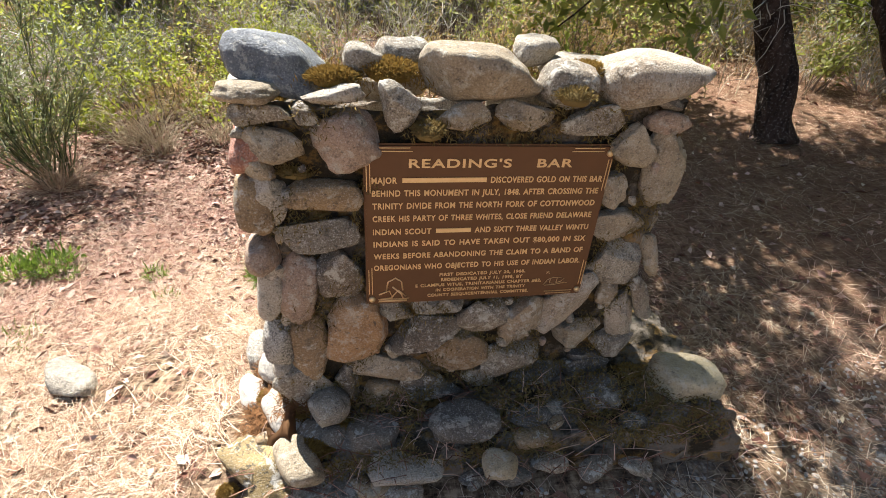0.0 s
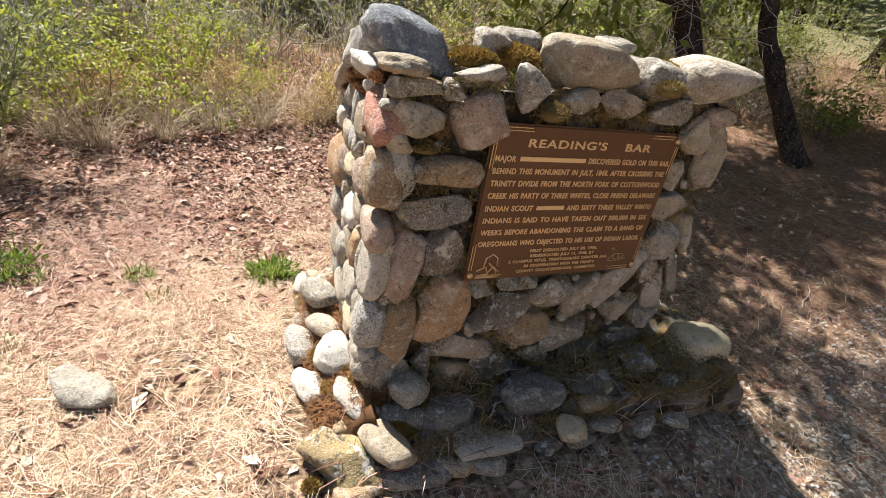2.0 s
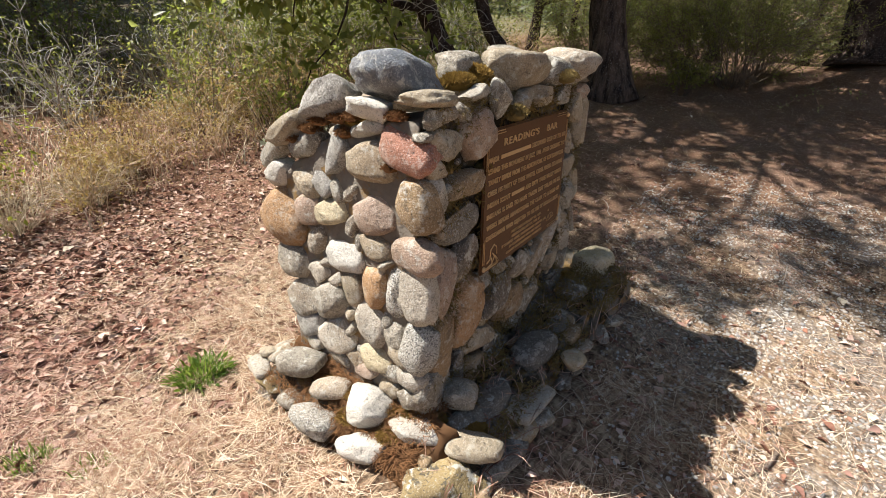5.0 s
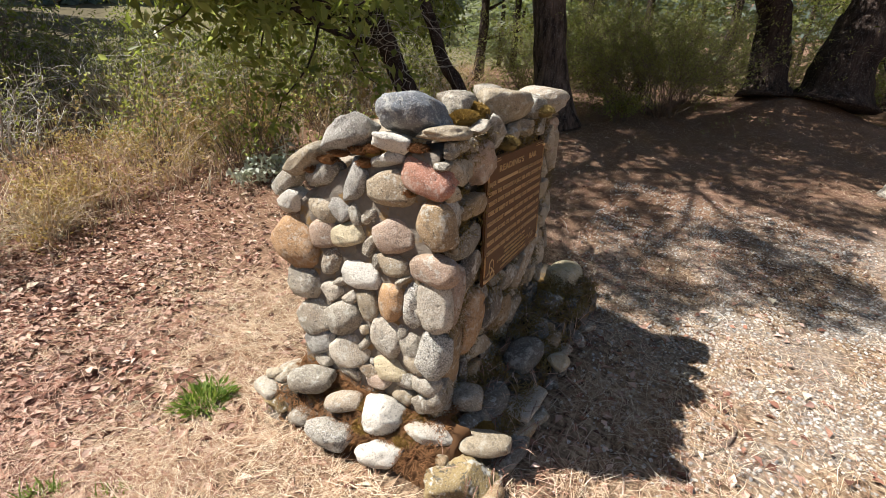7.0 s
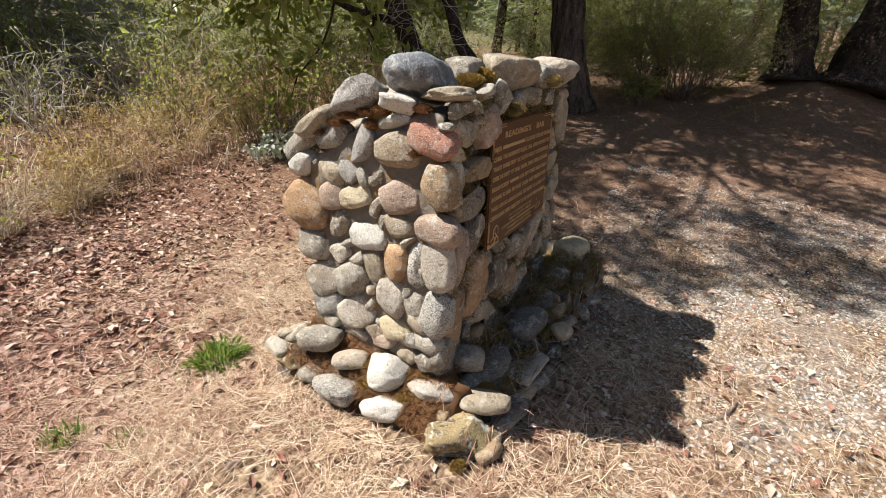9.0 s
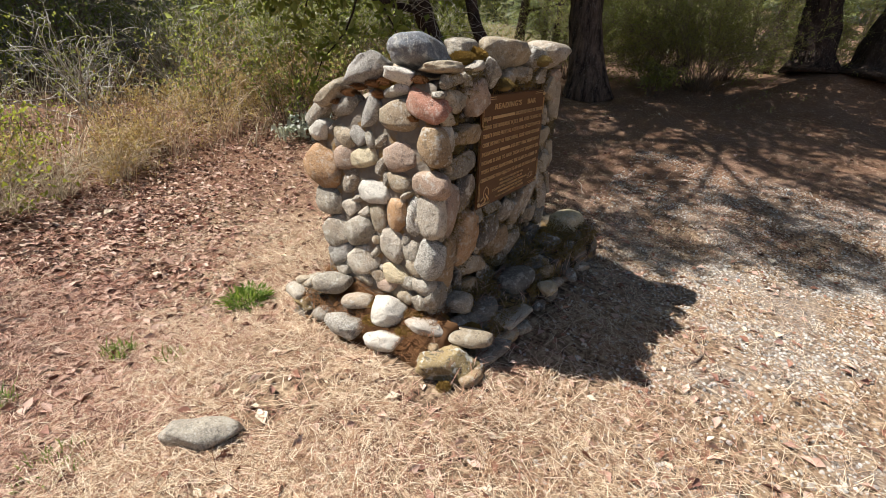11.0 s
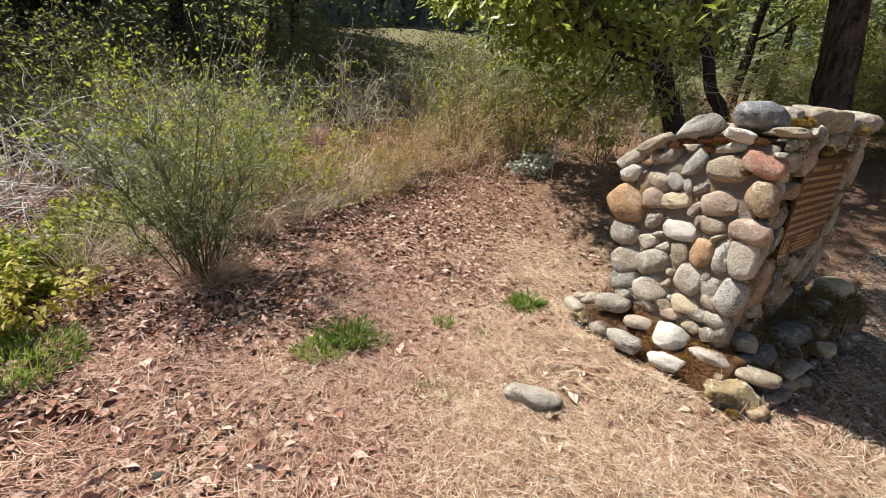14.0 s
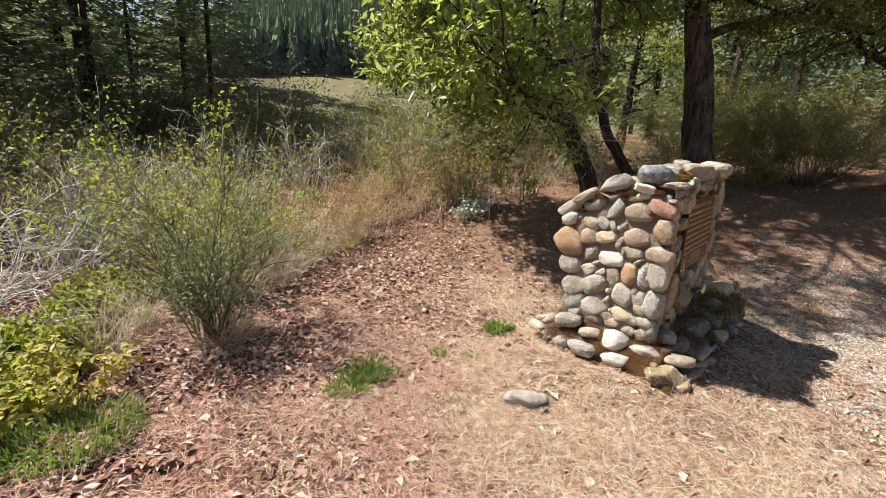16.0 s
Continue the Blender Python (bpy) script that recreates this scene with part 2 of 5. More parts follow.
def ground_material():
    """Straw litter, russet leaf litter behind and to the west, gravel in front, forest floor and dry meadow far off."""
    k = Mat("forest_floor", 0.95, spec=0.1)
    sep = k.node("ShaderNodeSeparateXYZ")
    k.put(sep.inputs[0], k.pos)
    x, y = sep.outputs[0], sep.outputs[1]
    wob = k.math("MULTIPLY", k.math("SUBTRACT", k.noise(0.9, 4), 0.5), 2.2)
    streak = k.noise(34, 6, 0.7, stretch=(1, 0.3, 1))
    streak2 = k.noise(40, 6, 0.7, stretch=(0.3, 1, 1))
    fibres = k.mix(0.5, streak, streak2)
    straw = k.ramp(fibres, (0.40, (0.04, 0.024, 0.016)), (0.5, (0.20, 0.135, 0.085)), (0.6, (0.44, 0.33, 0.215)))
    russet = k.ramp(fibres, (0.40, (0.016, 0.008, 0.006)), (0.5, (0.095, 0.044, 0.029)), (0.6, (0.28, 0.15, 0.10)))
    peb = k.cells(62)
    gravel = k.mix(k.ramp(peb.outputs["Distance"], (0.25, 0.0), (0.7, 0.9)), k.mix(peb.outputs["Color"], (0.50, 0.47, 0.43), (0.27, 0.25, 0.23)), (0.12, 0.10, 0.08))
    # west and north of the path: russet
    back = k.math("ADD", k.math("SUBTRACT", y, k.math("MULTIPLY", x, 0.9)), wob)
    base = k.mix(k.ramp(k.math("MULTIPLY", k.math("SUBTRACT", back, 1.9), 0.5), (0.0, 0.0), (1.0, 0.9)), straw, russet)
    # gravel in front
    front = k.math("SUBTRACT", k.math("SUBTRACT", k.math("MULTIPLY", x, 0.55), k.math("MULTIPLY", y, 1.1)), k.math("MULTIPLY", wob, 0.7))
    gr = k.ramp(k.math("MULTIPLY", k.math("SUBTRACT", front, 0.45), 1.3), (0.0, 0.0), (0.8, 0.55))
    gr = k.mix(k.ramp(k.noise(1.6, 3), (0.45, 0.0), (0.6, 1.0)), (0.0, 0.0, 0.0), gr)
    base = k.mix(gr, base, gravel)
    # brown floor beneath the trees to the east
    east = k.ramp(k.math("MULTIPLY", k.math("SUBTRACT", k.math("ADD", k.math("ADD", x, k.math("MULTIPLY", y, 0.8)), k.math("MULTIPLY", wob, 0.4)), 1.3), 0.5), (0.0, 0.0), (1.0, 0.75))
    base = k.mix(east, base, k.mix(fibres, (0.09, 0.045, 0.028), (0.28, 0.16, 0.10)))
    # meadow and hills
    far = k.ramp(k.math("MULTIPLY", k.math("SUBTRACT", y, 6.5), 0.12), (0.0, 0.0), (1.0, 1.0))
    west = k.ramp(k.math("MULTIPLY", k.math("SUBTRACT", k.math("ADD", x, 4.0), k.math("MULTIPLY", y, 0.50)), 0.3), (0.0, 0.0), (1.0, 1.0))
    field = k.mix(west, k.mix(k.noise(0.6, 5), (0.07, 0.055, 0.035), (0.13, 0.11, 0.06)), k.mix(k.noise(0.25, 5), (0.20, 0.17, 0.09), (0.12, 0.11, 0.055)))
    base = k.mix(far, base, field)
    k.colour(base)
    k.bump(k.mix(gr, fibres, k.math("SUBTRACT", 1.0, peb.outputs["Distance"])), 0.8, 0.012)
    return k.m


FLOOR = ground_material()


# ---- mesh helpers ----
class Build:
    """Collects vertices and faces of one mesh."""

    def __init__(self):
        self.v, self.f = [], []

    def add(self, verts, faces):
        n = len(self.v)
        self.v.extend(tuple(p) for p in verts)
        self.f.extend(tuple(n + i for i in f) for f in faces)

    def tube(self, pts, radii, sides=6, bumpy=0.0, seed=0.0):
        """A tapered round stem along pts, closed at both ends."""
        pts = [Vector(p) for p in pts]
        n = len(self.v)
        side = None
        for i, p in enumerate(pts):
            d = (pts[min(i + 1, len(pts) - 1)] - pts[max(i - 1, 0)]).normalized()
            if side is None:
                side = d.orthogonal().normalized()
            side = (side - d * side.dot(d)).normalized()
            up = d.cross(side)
            for s in range(sides):
                a = 2 * math.pi * s / sides
                r = radii[i]
                if bumpy:
                    r *= 1 + bumpy * noise.noise(Vector((math.cos(a) * 2.2, math.sin(a) * 2.2, i * 0.35 + seed)))
                self.v.append(tuple(p + (side * math.cos(a) + up * math.sin(a)) * r))
        for i in range(len(pts) - 1):
            for s in range(sides):
                a, b = n + i * sides + s, n + i * sides + (s + 1) % sides
                self.f.append((a, b, b + sides, a + sides))
        self.f.append(tuple(n + s for s in reversed(range(sides))))
        m = n + (len(pts) - 1) * sides
        self.f.append(tuple(m + s for s in range(sides)))

    def leaves(self, centres, dirs, length, width, fold=0.25, rng=None, ups=None, plain=False):
        """Folded pointed leaves: arrays of bases, directions; sizes are scalars or arrays."""
        c, d = np.asarray(centres, float), np.asarray(dirs, float)
        k = len(c)
        if not k:
            return
        d = d / (np.linalg.norm(d, axis=1, keepdims=True) + 1e-9)
        up = rng.normal(size=(k, 3)) * 0.55 + np.array((0, 0, 1.0)) if ups is None else ups
        s = np.cross(d, up)
        s /= np.linalg.norm(s, axis=1, keepdims=True) + 1e-9
        n = np.cross(s, d)
        ln = (np.ones(k) * length)[:, None]
        wd = (np.ones(k) * width)[:, None]
        mid = c + d * ln * 0.45
        if plain:
            p = np.stack([c, mid + s * wd * 0.5 + n * wd * fold, c + d * ln - n * ln * 0.08, mid - s * wd * 0.5 + n * wd * fold], 1).reshape(-1, 3)
            base = len(self.v)
            self.v.extend(map(tuple, p.tolist()))
            for i in range(base, base + 4 * k, 4):
                self.f.append((i, i + 1, i + 2))
                self.f.append((i, i + 2, i + 3))
            return
        p = np.stack([c, mid + s * wd * 0.5 + n * wd * fold, mid - n * wd * 0.1, mid - s * wd * 0.5 + n * wd * fold, c + d * ln - n * ln * 0.08], 1).reshape(-1, 3)
        base = len(self.v)
        self.v.extend(map(tuple, p.tolist()))
        for i in range(base, base + 5 * k, 5):
            self.f.append((i, i + 1, i + 2))
            self.f.append((i, i + 2, i + 3))
            self.f.append((i + 1, i + 4, i + 2))
            self.f.append((i + 2, i + 4, i + 3))

    def blades(self, starts, mids, ends, width):
        """Flat ribbons of two segments that narrow to a point."""
        a, b, c = (np.asarray(q, float) for q in (starts, mids, ends))
        k = len(a)
        if not k:
            return
        d = c - a
        s = np.stack([-d[:, 1], d[:, 0], np.zeros(k)], 1)
        flat = np.linalg.norm(s, axis=1, keepdims=True)
        s = np.where(flat > 1e-5, s / (flat + 1e-9), np.array((1.0, 0, 0)))
        w = (np.ones(k) * width)[:, None] * 0.5
        p = np.stack([a - s * w, a + s * w, b + s * w, b - s * w, c], 1).reshape(-1, 3)
        base = len(self.v)
        self.v.extend(map(tuple, p.tolist()))
        for i in range(base, base + 5 * k, 5):
            self.f.append((i, i + 1, i + 2, i + 3))
            self.f.append((i + 3, i + 2, i + 4))

    def mesh(self, name, material, smooth=True):
        me = bpy.data.meshes.new(name)
        me.from_pydata(self.v, [], self.f)
        for m in material if isinstance(material, (list, tuple)) else (material,):
            me.materials.append(m)
        if smooth:
            me.polygons.foreach_set("use_smooth", [True] * len(me.polygons))
        me.update()
        return me


def thing(name, at, label, category, group="", kind=""):
    """An empty at the base of a thing."""
    ob = new(name)
    ob.empty_display_size = 0.1
    ob.location = at
    return tagged(ob, label, category, group, kind)


def part(name, made, material, parent, label="", smooth=True):
    """One mesh under a thing or a part; its vertices are in the parent's space."""
    me = made.mesh(name, material, smooth) if isinstance(made, Build) else made
    ob = new(name, me)
    ob.parent = parent
    return tagged(ob, label)


def alone(name, made, material, label, category, kind="", smooth=True):
    return tagged(new(name, made.mesh(name, material, smooth)), label, category, "", kind)


# ---- ground ----
def height(x, y):
    """The lie of the land: level round the monument, rising to the east and far north."""
    s = 0.9 * x + 0.44 * y - 1.2
    z = 0.17 * s / (1 + math.exp(min(60.0, -s * 2.5))) if s < 40 else 0.17 * s
    z = 1.55 * math.tanh(z / 1.55)
    r = math.hypot(x, y)
    az = math.degrees(math.atan2(x, y))
    # terrace beyond the brush
    z += 1.3 / (1 + math.exp(-(y - 24 + 0.2 * x) / 1.5)) if x > 6 else 1.3 * max(0, x) / 6 / (1 + math.exp(-(y - 24) / 1.5))
    if r > 90:
        z += 0.26 * (r - 90) * min(1.0, max(0.45, (az - 4) / 26 if az < 60 else 1.0))
        z = min(z, 95 + 10 * noise.noise(Vector((az * 0.12, 0, 3))))
    # needles heaped against the footing and a bank at the foot of the great oaks
    dx = max(-0.95 - x, 0, x - 1.05)
    dy = max(-0.33 - y, 0, y - 0.8)
    near = math.hypot(dx, dy)
    z += 0.08 * math.exp(-((near / 0.24) ** 2)) * (1.0 if y < 0.2 else 0.4)
    z += 0.6 * math.exp(-(((x - 8.7) / 1.2) ** 2 + ((y + 1.7) / 1.3) ** 2))
    if r < 40:
        z += 0.035 * noise.noise(Vector((x * 0.9, y * 0.9, 0))) + 0.012 * noise.noise(Vector((x * 5, y * 5, 7)))
    return z


def build_ground():
    n, b = 330, 7.0
    a = 620 / math.sinh(b)
    u = [a * math.sinh(b * (2 * i / n - 1)) for i in range(n + 1)]
    g = Build()
    for j in range(n + 1):
        for i in range(n + 1):
            x, y = u[i] - 0.9, u[j] + 0.6
            g.v.append((x, y, height(x, y)))
    w = n + 1
    for j in range(n):
        for i in range(n):
            k = j * w + i
            g.f.append((k, k + 1, k + w + 1, k + w))
    return alone("ground", g, FLOOR, "sunlit forest clearing floor of dry needles, leaves and gravel", "ground", "structure")


build_ground()


# ---- monument ----
CORE_LEFT, CORE_RIGHT, CORE_FRONT, CORE_BACK = -0.712, 0.60, 0.0, 0.70
SKEW = 0.05  # the front runs back a little towards the east
monument = thing("stone_monument", (0, 0, 0), "freestanding river-stone and mortar monument with a bronze plaque", "monument")


def lump(rx, ry, rz, seed, angular=0.0, detail=3, flat=0.0, worn=1.0):
    """A worn stone: a rounded box with dents and a few flattened sides."""
    bm = bmesh.new()
    bmesh.ops.create_icosphere(bm, subdivisions=detail, radius=1)
    rng = random.Random(seed)
    cuts = [(Vector((rng.gauss(0, 1), rng.gauss(0, 1), rng.gauss(0, 1))).normalized(), rng.uniform(0.58, 0.88)) for _ in range(4 + int(angular * 9))]
    off = Vector((rng.uniform(-50, 50), rng.uniform(-50, 50), rng.uniform(-50, 50)))
    for v in bm.verts:
        p = v.co.copy()
        m = max(abs(p.x), abs(p.y), abs(p.z))
        p *= 1 + (1 / m - 1) * (0.28 + 0.2 * angular)
        if flat:
            p.y = math.copysign(min(1.0, abs(p.y)) ** (1 - 0.5 * flat), p.y) * (1 - 0.15 * flat)
        for nrm, d in cuts:
            over = p.dot(nrm) - d
            if over > 0:
                p -= nrm * over * (0.55 + 0.4 * angular)
        p *= 1 + worn * (0.17 * noise.noise(p * 1.1 + off) + 0.07 * noise.noise(p * 2.9 + off)) + worn * worn * (0.04 * noise.noise(p * 6.5 + off) + 0.022 * noise.noise(p * 14 + off) + (0.012 * noise.noise(p * 28 + off) if detail > 3 else 0))
        v.co = Vector((p.x * rx, p.y * ry, p.z * rz))
    for f in bm.faces:
        f.smooth = True
    me = bpy.data.meshes.new("stone")
    bm.to_mesh(me)
    bm.free()
    return me


STONES = [0]


def set_stone(me, kind, m, parent=None, name="stone", label=""):
    me.materials.append(STONE[kind])
    ob = new(name, me)
    ob.parent = parent or monument
    ob.matrix_local = m
    return tagged(ob, label)


def stone(face, u, v, a, b, turn, kind):
    """A stone set in a face: its centre along the face and up, half sizes, turn in degrees."""
    STONES[0] += 1
    deep = min(0.072, max(0.045, 0.4 * b + 0.03)) if face == "front" else min(0.085, max(0.04, 0.55 * b + 0.02))
    if face == "front":
        me = lump(a * 1.05, deep * 0.82, b * 1.05, STONES[0], 0.95 if kind in ("grey", "dark", "pale", "tan") else 0.05, 4, 0.9, 0.95)
    else:
        me = lump(a * 1.04, deep, b * 1.04, STONES[0], 0.4 if kind in ("white", "red", "blue") else 0.05, 4, 0.2, 0.6 if b > 0.05 else 0.8)
    if face == "front":
        m = Matrix.Translation((u, CORE_FRONT + SKEW * u + 0.016, v)) @ Matrix.Rotation(SKEW, 4, "Z") @ Matrix.Rotation(radians(-turn), 4, "Y")
    else:
        m = Matrix.Translation((CORE_LEFT + 0.012, max(u, 0.0), v)) @ Matrix.Rotation(radians(-90), 4, "Z") @ Matrix.Rotation(radians(-turn), 4, "Y")
    return set_stone(me, kind, m)


def footing_stone(x, y, z, a, b, heading, kind):
    """A stone bedded in the footing."""
    STONES[0] += 1
    me = lump(a, max(b, 0.62 * a) * 0.95, b * 0.74, STONES[0], 0.95 if kind == "lichen" else 0.5 if kind in ("white", "dark") else 0.2, 4 if kind in ("lichen", "white", "speck") else 3, 0.0, 1.5 if kind == "lichen" else 0.8)
    m = Matrix.Translation((x, y, z)) @ Matrix.Rotation(radians(heading), 4, "Z")
    return set_stone(me, kind, m)


def rough_block(points_low, points_high, cuts=14, rough=0.02):
    """A closed block between two rings of corners, subdivided and roughened."""
    bm = bmesh.new()
    lo = [bm.verts.new(p) for p in points_low]
    hi = [bm.verts.new(p) for p in points_high]
    n = len(lo)
    bm.faces.new(list(reversed(lo)))
    bm.faces.new(hi)
    for i in range(n):
        bm.faces.new((lo[i], lo[(i + 1) % n], hi[(i + 1) % n], hi[i]))
    bmesh.ops.subdivide_edges(bm, edges=bm.edges[:], cuts=cuts, use_grid_fill=True)
    bmesh.ops.triangulate(bm, faces=[f for f in bm.faces if len(f.verts) > 4])
    for v in bm.verts:
        p = v.co
        v.co = p + Vector((noise.noise(p * 6), noise.noise(p * 6 + Vector((9, 0, 0))), noise.noise(p * 6 + Vector((0, 9, 0))))) * rough * 0.7 + Vector((noise.noise(p * 21), noise.noise(p * 21 + Vector((9, 0, 0))), noise.noise(p * 21 + Vector((0, 9, 0))))) * rough * 0.6
    bm.normal_update()
    for f in bm.faces:
        f.smooth = True
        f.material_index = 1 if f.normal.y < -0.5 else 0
    me = bpy.data.meshes.new("mortar")
    bm.to_mesh(me)
    bm.free()
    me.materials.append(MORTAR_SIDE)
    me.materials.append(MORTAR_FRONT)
    return me


L, R, F0, B0 = CORE_LEFT, CORE_RIGHT, CORE_FRONT, CORE_BACK
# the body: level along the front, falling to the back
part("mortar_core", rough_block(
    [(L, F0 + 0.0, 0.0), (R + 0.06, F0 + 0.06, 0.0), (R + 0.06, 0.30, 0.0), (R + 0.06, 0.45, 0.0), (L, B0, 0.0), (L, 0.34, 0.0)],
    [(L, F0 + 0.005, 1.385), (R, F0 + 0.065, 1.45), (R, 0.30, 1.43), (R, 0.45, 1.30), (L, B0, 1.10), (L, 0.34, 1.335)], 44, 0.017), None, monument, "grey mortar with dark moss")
footing = part("mortar_footing", rough_block(
    [(-0.93, -0.34, -0.1), (1.14, -0.29, -0.1), (1.10, 0.88, -0.1), (-0.96, 0.85, -0.1)],
    [(-0.78, -0.24, 0.14), (1.05, -0.24, 0.33), (1.0, 0.80, 0.30), (-0.85, 0.74, 0.19)], 30, 0.05), None, monument, "low mossy stone and mortar footing")
footing.data.materials[0] = MOSSY_EARTH
footing.data.materials[1] = MOSSY_EARTH
bed_west = part("needle_bed", rough_block(
    [(-0.94, -0.22, -0.05), (-0.58, -0.27, -0.05), (-0.58, 0.76, -0.05), (-0.95, 0.76, -0.05)],
    [(-0.85, -0.15, 0.10), (-0.68, -0.17, 0.27), (-0.68, 0.73, 0.30), (-0.85, 0.71, 0.135)], 18, 0.035), None, monument, "rust-brown moss and needles between the footing stones")
bed_west.data.materials[0] = MOSS_RUST
bed_west.data.materials[1] = MOSS_RUST

stone("front", -0.647, 1.397, 0.078, 0.029, 3, "grey")
stone("front", -0.627, 1.304, 0.089, 0.052, -20, "tan")
stone("front", -0.537, 1.396, 0.035, 0.028, -54, "grey")
stone("front", -0.461, 1.447, 0.081, 0.029, 3, "pale")
stone("front", -0.429, 1.324, 0.092, 0.083, 21, "rose")
stone("front", -0.282, 1.427, 0.082, 0.054, -65, "grey")
stone("front", -0.097, 1.402, 0.086, 0.038, 1, "tan")
stone("front", 0.081, 1.402, 0.081, 0.049, -3, "tan")
stone("front", 0.299, 1.395, 0.112, 0.044, -1, "grey")
stone("front", 0.449, 1.315, 0.077, 0.069, 47, "tan")
stone("front", 0.535, 1.391, 0.065, 0.033, -6, "rose")
stone("front", 0.517, 1.452, 0.047, 0.024, -5, "dark")
stone("front", 0.573, 1.223, 0.155, 0.078, -90, "tan")
stone("front", 0.418, 1.163, 0.075, 0.057, -38, "tan")
stone("front", 0.487, 1.030, 0.101, 0.061, 7, "tan")
stone("front", -0.661, 1.145, 0.088, 0.050, 85, "pale")
stone("front", -0.501, 1.152, 0.115, 0.052, -2, "ochre")
stone("front", -0.545, 1.020, 0.130, 0.069, 10, "grey")
stone("front", -0.472, 0.867, 0.104, 0.085, 83, "dark")
stone("front", -0.603, 0.811, 0.133, 0.068, 86, "rose")
stone("front", -0.678, 0.882, 0.039, 0.031, 72, "pale")
stone("front", -0.438, 0.622, 0.137, 0.113, 88, "orange")
stone("front", -0.600, 0.537, 0.148, 0.066, 89, "ochre")
stone("front", -0.694, 0.541, 0.102, 0.027, 86, "dark")
stone("front", -0.193, 0.575, 0.147, 0.114, 26, "dark")
stone("front", -0.287, 0.694, 0.069, 0.048, -41, "grey")
stone("front", -0.169, 0.719, 0.056, 0.039, -6, "grey")
stone("front", -0.088, 0.706, 0.053, 0.039, -10, "grey")
stone("front", 0.038, 0.650, 0.104, 0.082, 7, "grey")
stone("front", 0.186, 0.616, 0.118, 0.086, 61, "tan")
stone("front", 0.356, 0.694, 0.149, 0.094, 53, "pale")
stone("front", 0.519, 0.873, 0.143, 0.080, -3, "grey")
stone("front", 0.522, 0.730, 0.078, 0.037, 86, "tan")
stone("front", 0.597, 0.629, 0.126, 0.064, -84, "pale")
stone("front", 0.440, 0.525, 0.113, 0.070, 26, "tan")
stone("front", 0.171, 0.426, 0.140, 0.082, 5, "grey")
stone("front", -0.036, 0.463, 0.108, 0.094, 29, "ochre")
stone("front", -0.317, 0.416, 0.160, 0.069, -9, "tan")
stone("front", -0.611, 0.306, 0.140, 0.093, -58, "grey")
stone("front", -0.469, 0.346, 0.099, 0.045, -78, "dark")
stone("front", -0.328, 0.269, 0.084, 0.068, -12, "ochre")
stone("front", 0.059, 0.311, 0.083, 0.066, -24, "grey")
stone("front", 0.613, 0.454, 0.102, 0.071, 25, "grey")
stone("front", 0.665, 0.704, 0.118, 0.037, -63, "grey")
stone("front", 0.646, 0.878, 0.109, 0.032, -66, "tan")
stone("front", -0.147, 0.273, 0.144, 0.076, -7, "dark")
stone("front", 0.315, 0.276, 0.151, 0.083, -11, "dark")
stone("front", 0.538, 0.324, 0.130, 0.074, -13, "dark")
stone("front", 0.515, 0.367, 0.102, 0.059, -13, "dark")
stone("front", -0.679, 1.250, 0.067, 0.034, -62, "tan")
stone("side", 0.552, 1.232, 0.096, 0.048, 22, "grey")
stone("side", 0.768, 1.168, 0.116, 0.044, 34, "grey")
stone("side", 0.743, 1.084, 0.084, 0.052, 38, "white")
stone("side", 0.562, 1.081, 0.072, 0.048, -34, "tan")
stone("side", 0.472, 1.097, 0.072, 0.048, -26, "blue")
stone("side", 0.381, 1.091, 0.046, 0.027, -67, "grey")
stone("side", 0.725, 0.884, 0.134, 0.113, -44, "orange")
stone("side", 0.564, 0.963, 0.086, 0.069, 23, "rose")
stone("side", 0.426, 0.991, 0.088, 0.056, 22, "cream")
stone("side", 0.192, 1.047, 0.101, 0.069, 24, "rose")
stone("side", 0.020, 1.129, 0.104, 0.076, -75, "ochre")
stone("side", 0.309, 0.981, 0.060, 0.027, 63, "grey")
stone("side", 0.522, 0.850, 0.078, 0.043, 64, "grey")
stone("side", 0.356, 0.836, 0.102, 0.066, 13, "white")
stone("side", 0.207, 0.918, 0.083, 0.051, 1, "tan")
stone("side", 0.004, 0.950, 0.107, 0.062, -1, "rose")
stone("side", 0.692, 0.710, 0.100, 0.080, -1, "grey")
stone("side", 0.524, 0.711, 0.068, 0.051, 41, "pale")
stone("side", 0.430, 0.705, 0.054, 0.029, 32, "pale")
stone("side", 0.206, 0.753, 0.087, 0.071, -83, "orange")
stone("side", 0.313, 0.712, 0.078, 0.054, -69, "tan")
stone("side", 0.099, 0.776, 0.100, 0.048, -78, "speck")
stone("side", -0.011, 0.798, 0.107, 0.069, -79, "pale")
stone("side", 0.634, 0.543, 0.126, 0.086, 31, "grey")
stone("side", 0.451, 0.596, 0.113, 0.081, 21, "grey")
stone("side", 0.618, 0.419, 0.121, 0.064, 33, "blue")
stone("side", 0.427, 0.436, 0.116, 0.079, 30, "pale")
stone("side", 0.234, 0.584, 0.108, 0.087, 80, "pale")
stone("side", 0.341, 0.512, 0.054, 0.023, 58, "grey")
stone("side", 0.209, 0.439, 0.090, 0.062, 14, "cream")
stone("side", 0.099, 0.590, 0.072, 0.052, -78, "grey")
stone("side", 0.078, 0.518, 0.060, 0.053, -88, "tan")
stone("side", -0.048, 0.576, 0.106, 0.074, 82, "speck")
stone("side", 0.388, 1.226, 0.098, 0.056, 65, "blue")
stone("side", 0.214, 1.223, 0.111, 0.075, 19, "tan")
stone("side", 0.044, 1.296, 0.106, 0.073, -11, "red")
stone("side", 0.237, 1.334, 0.088, 0.027, 15, "white")
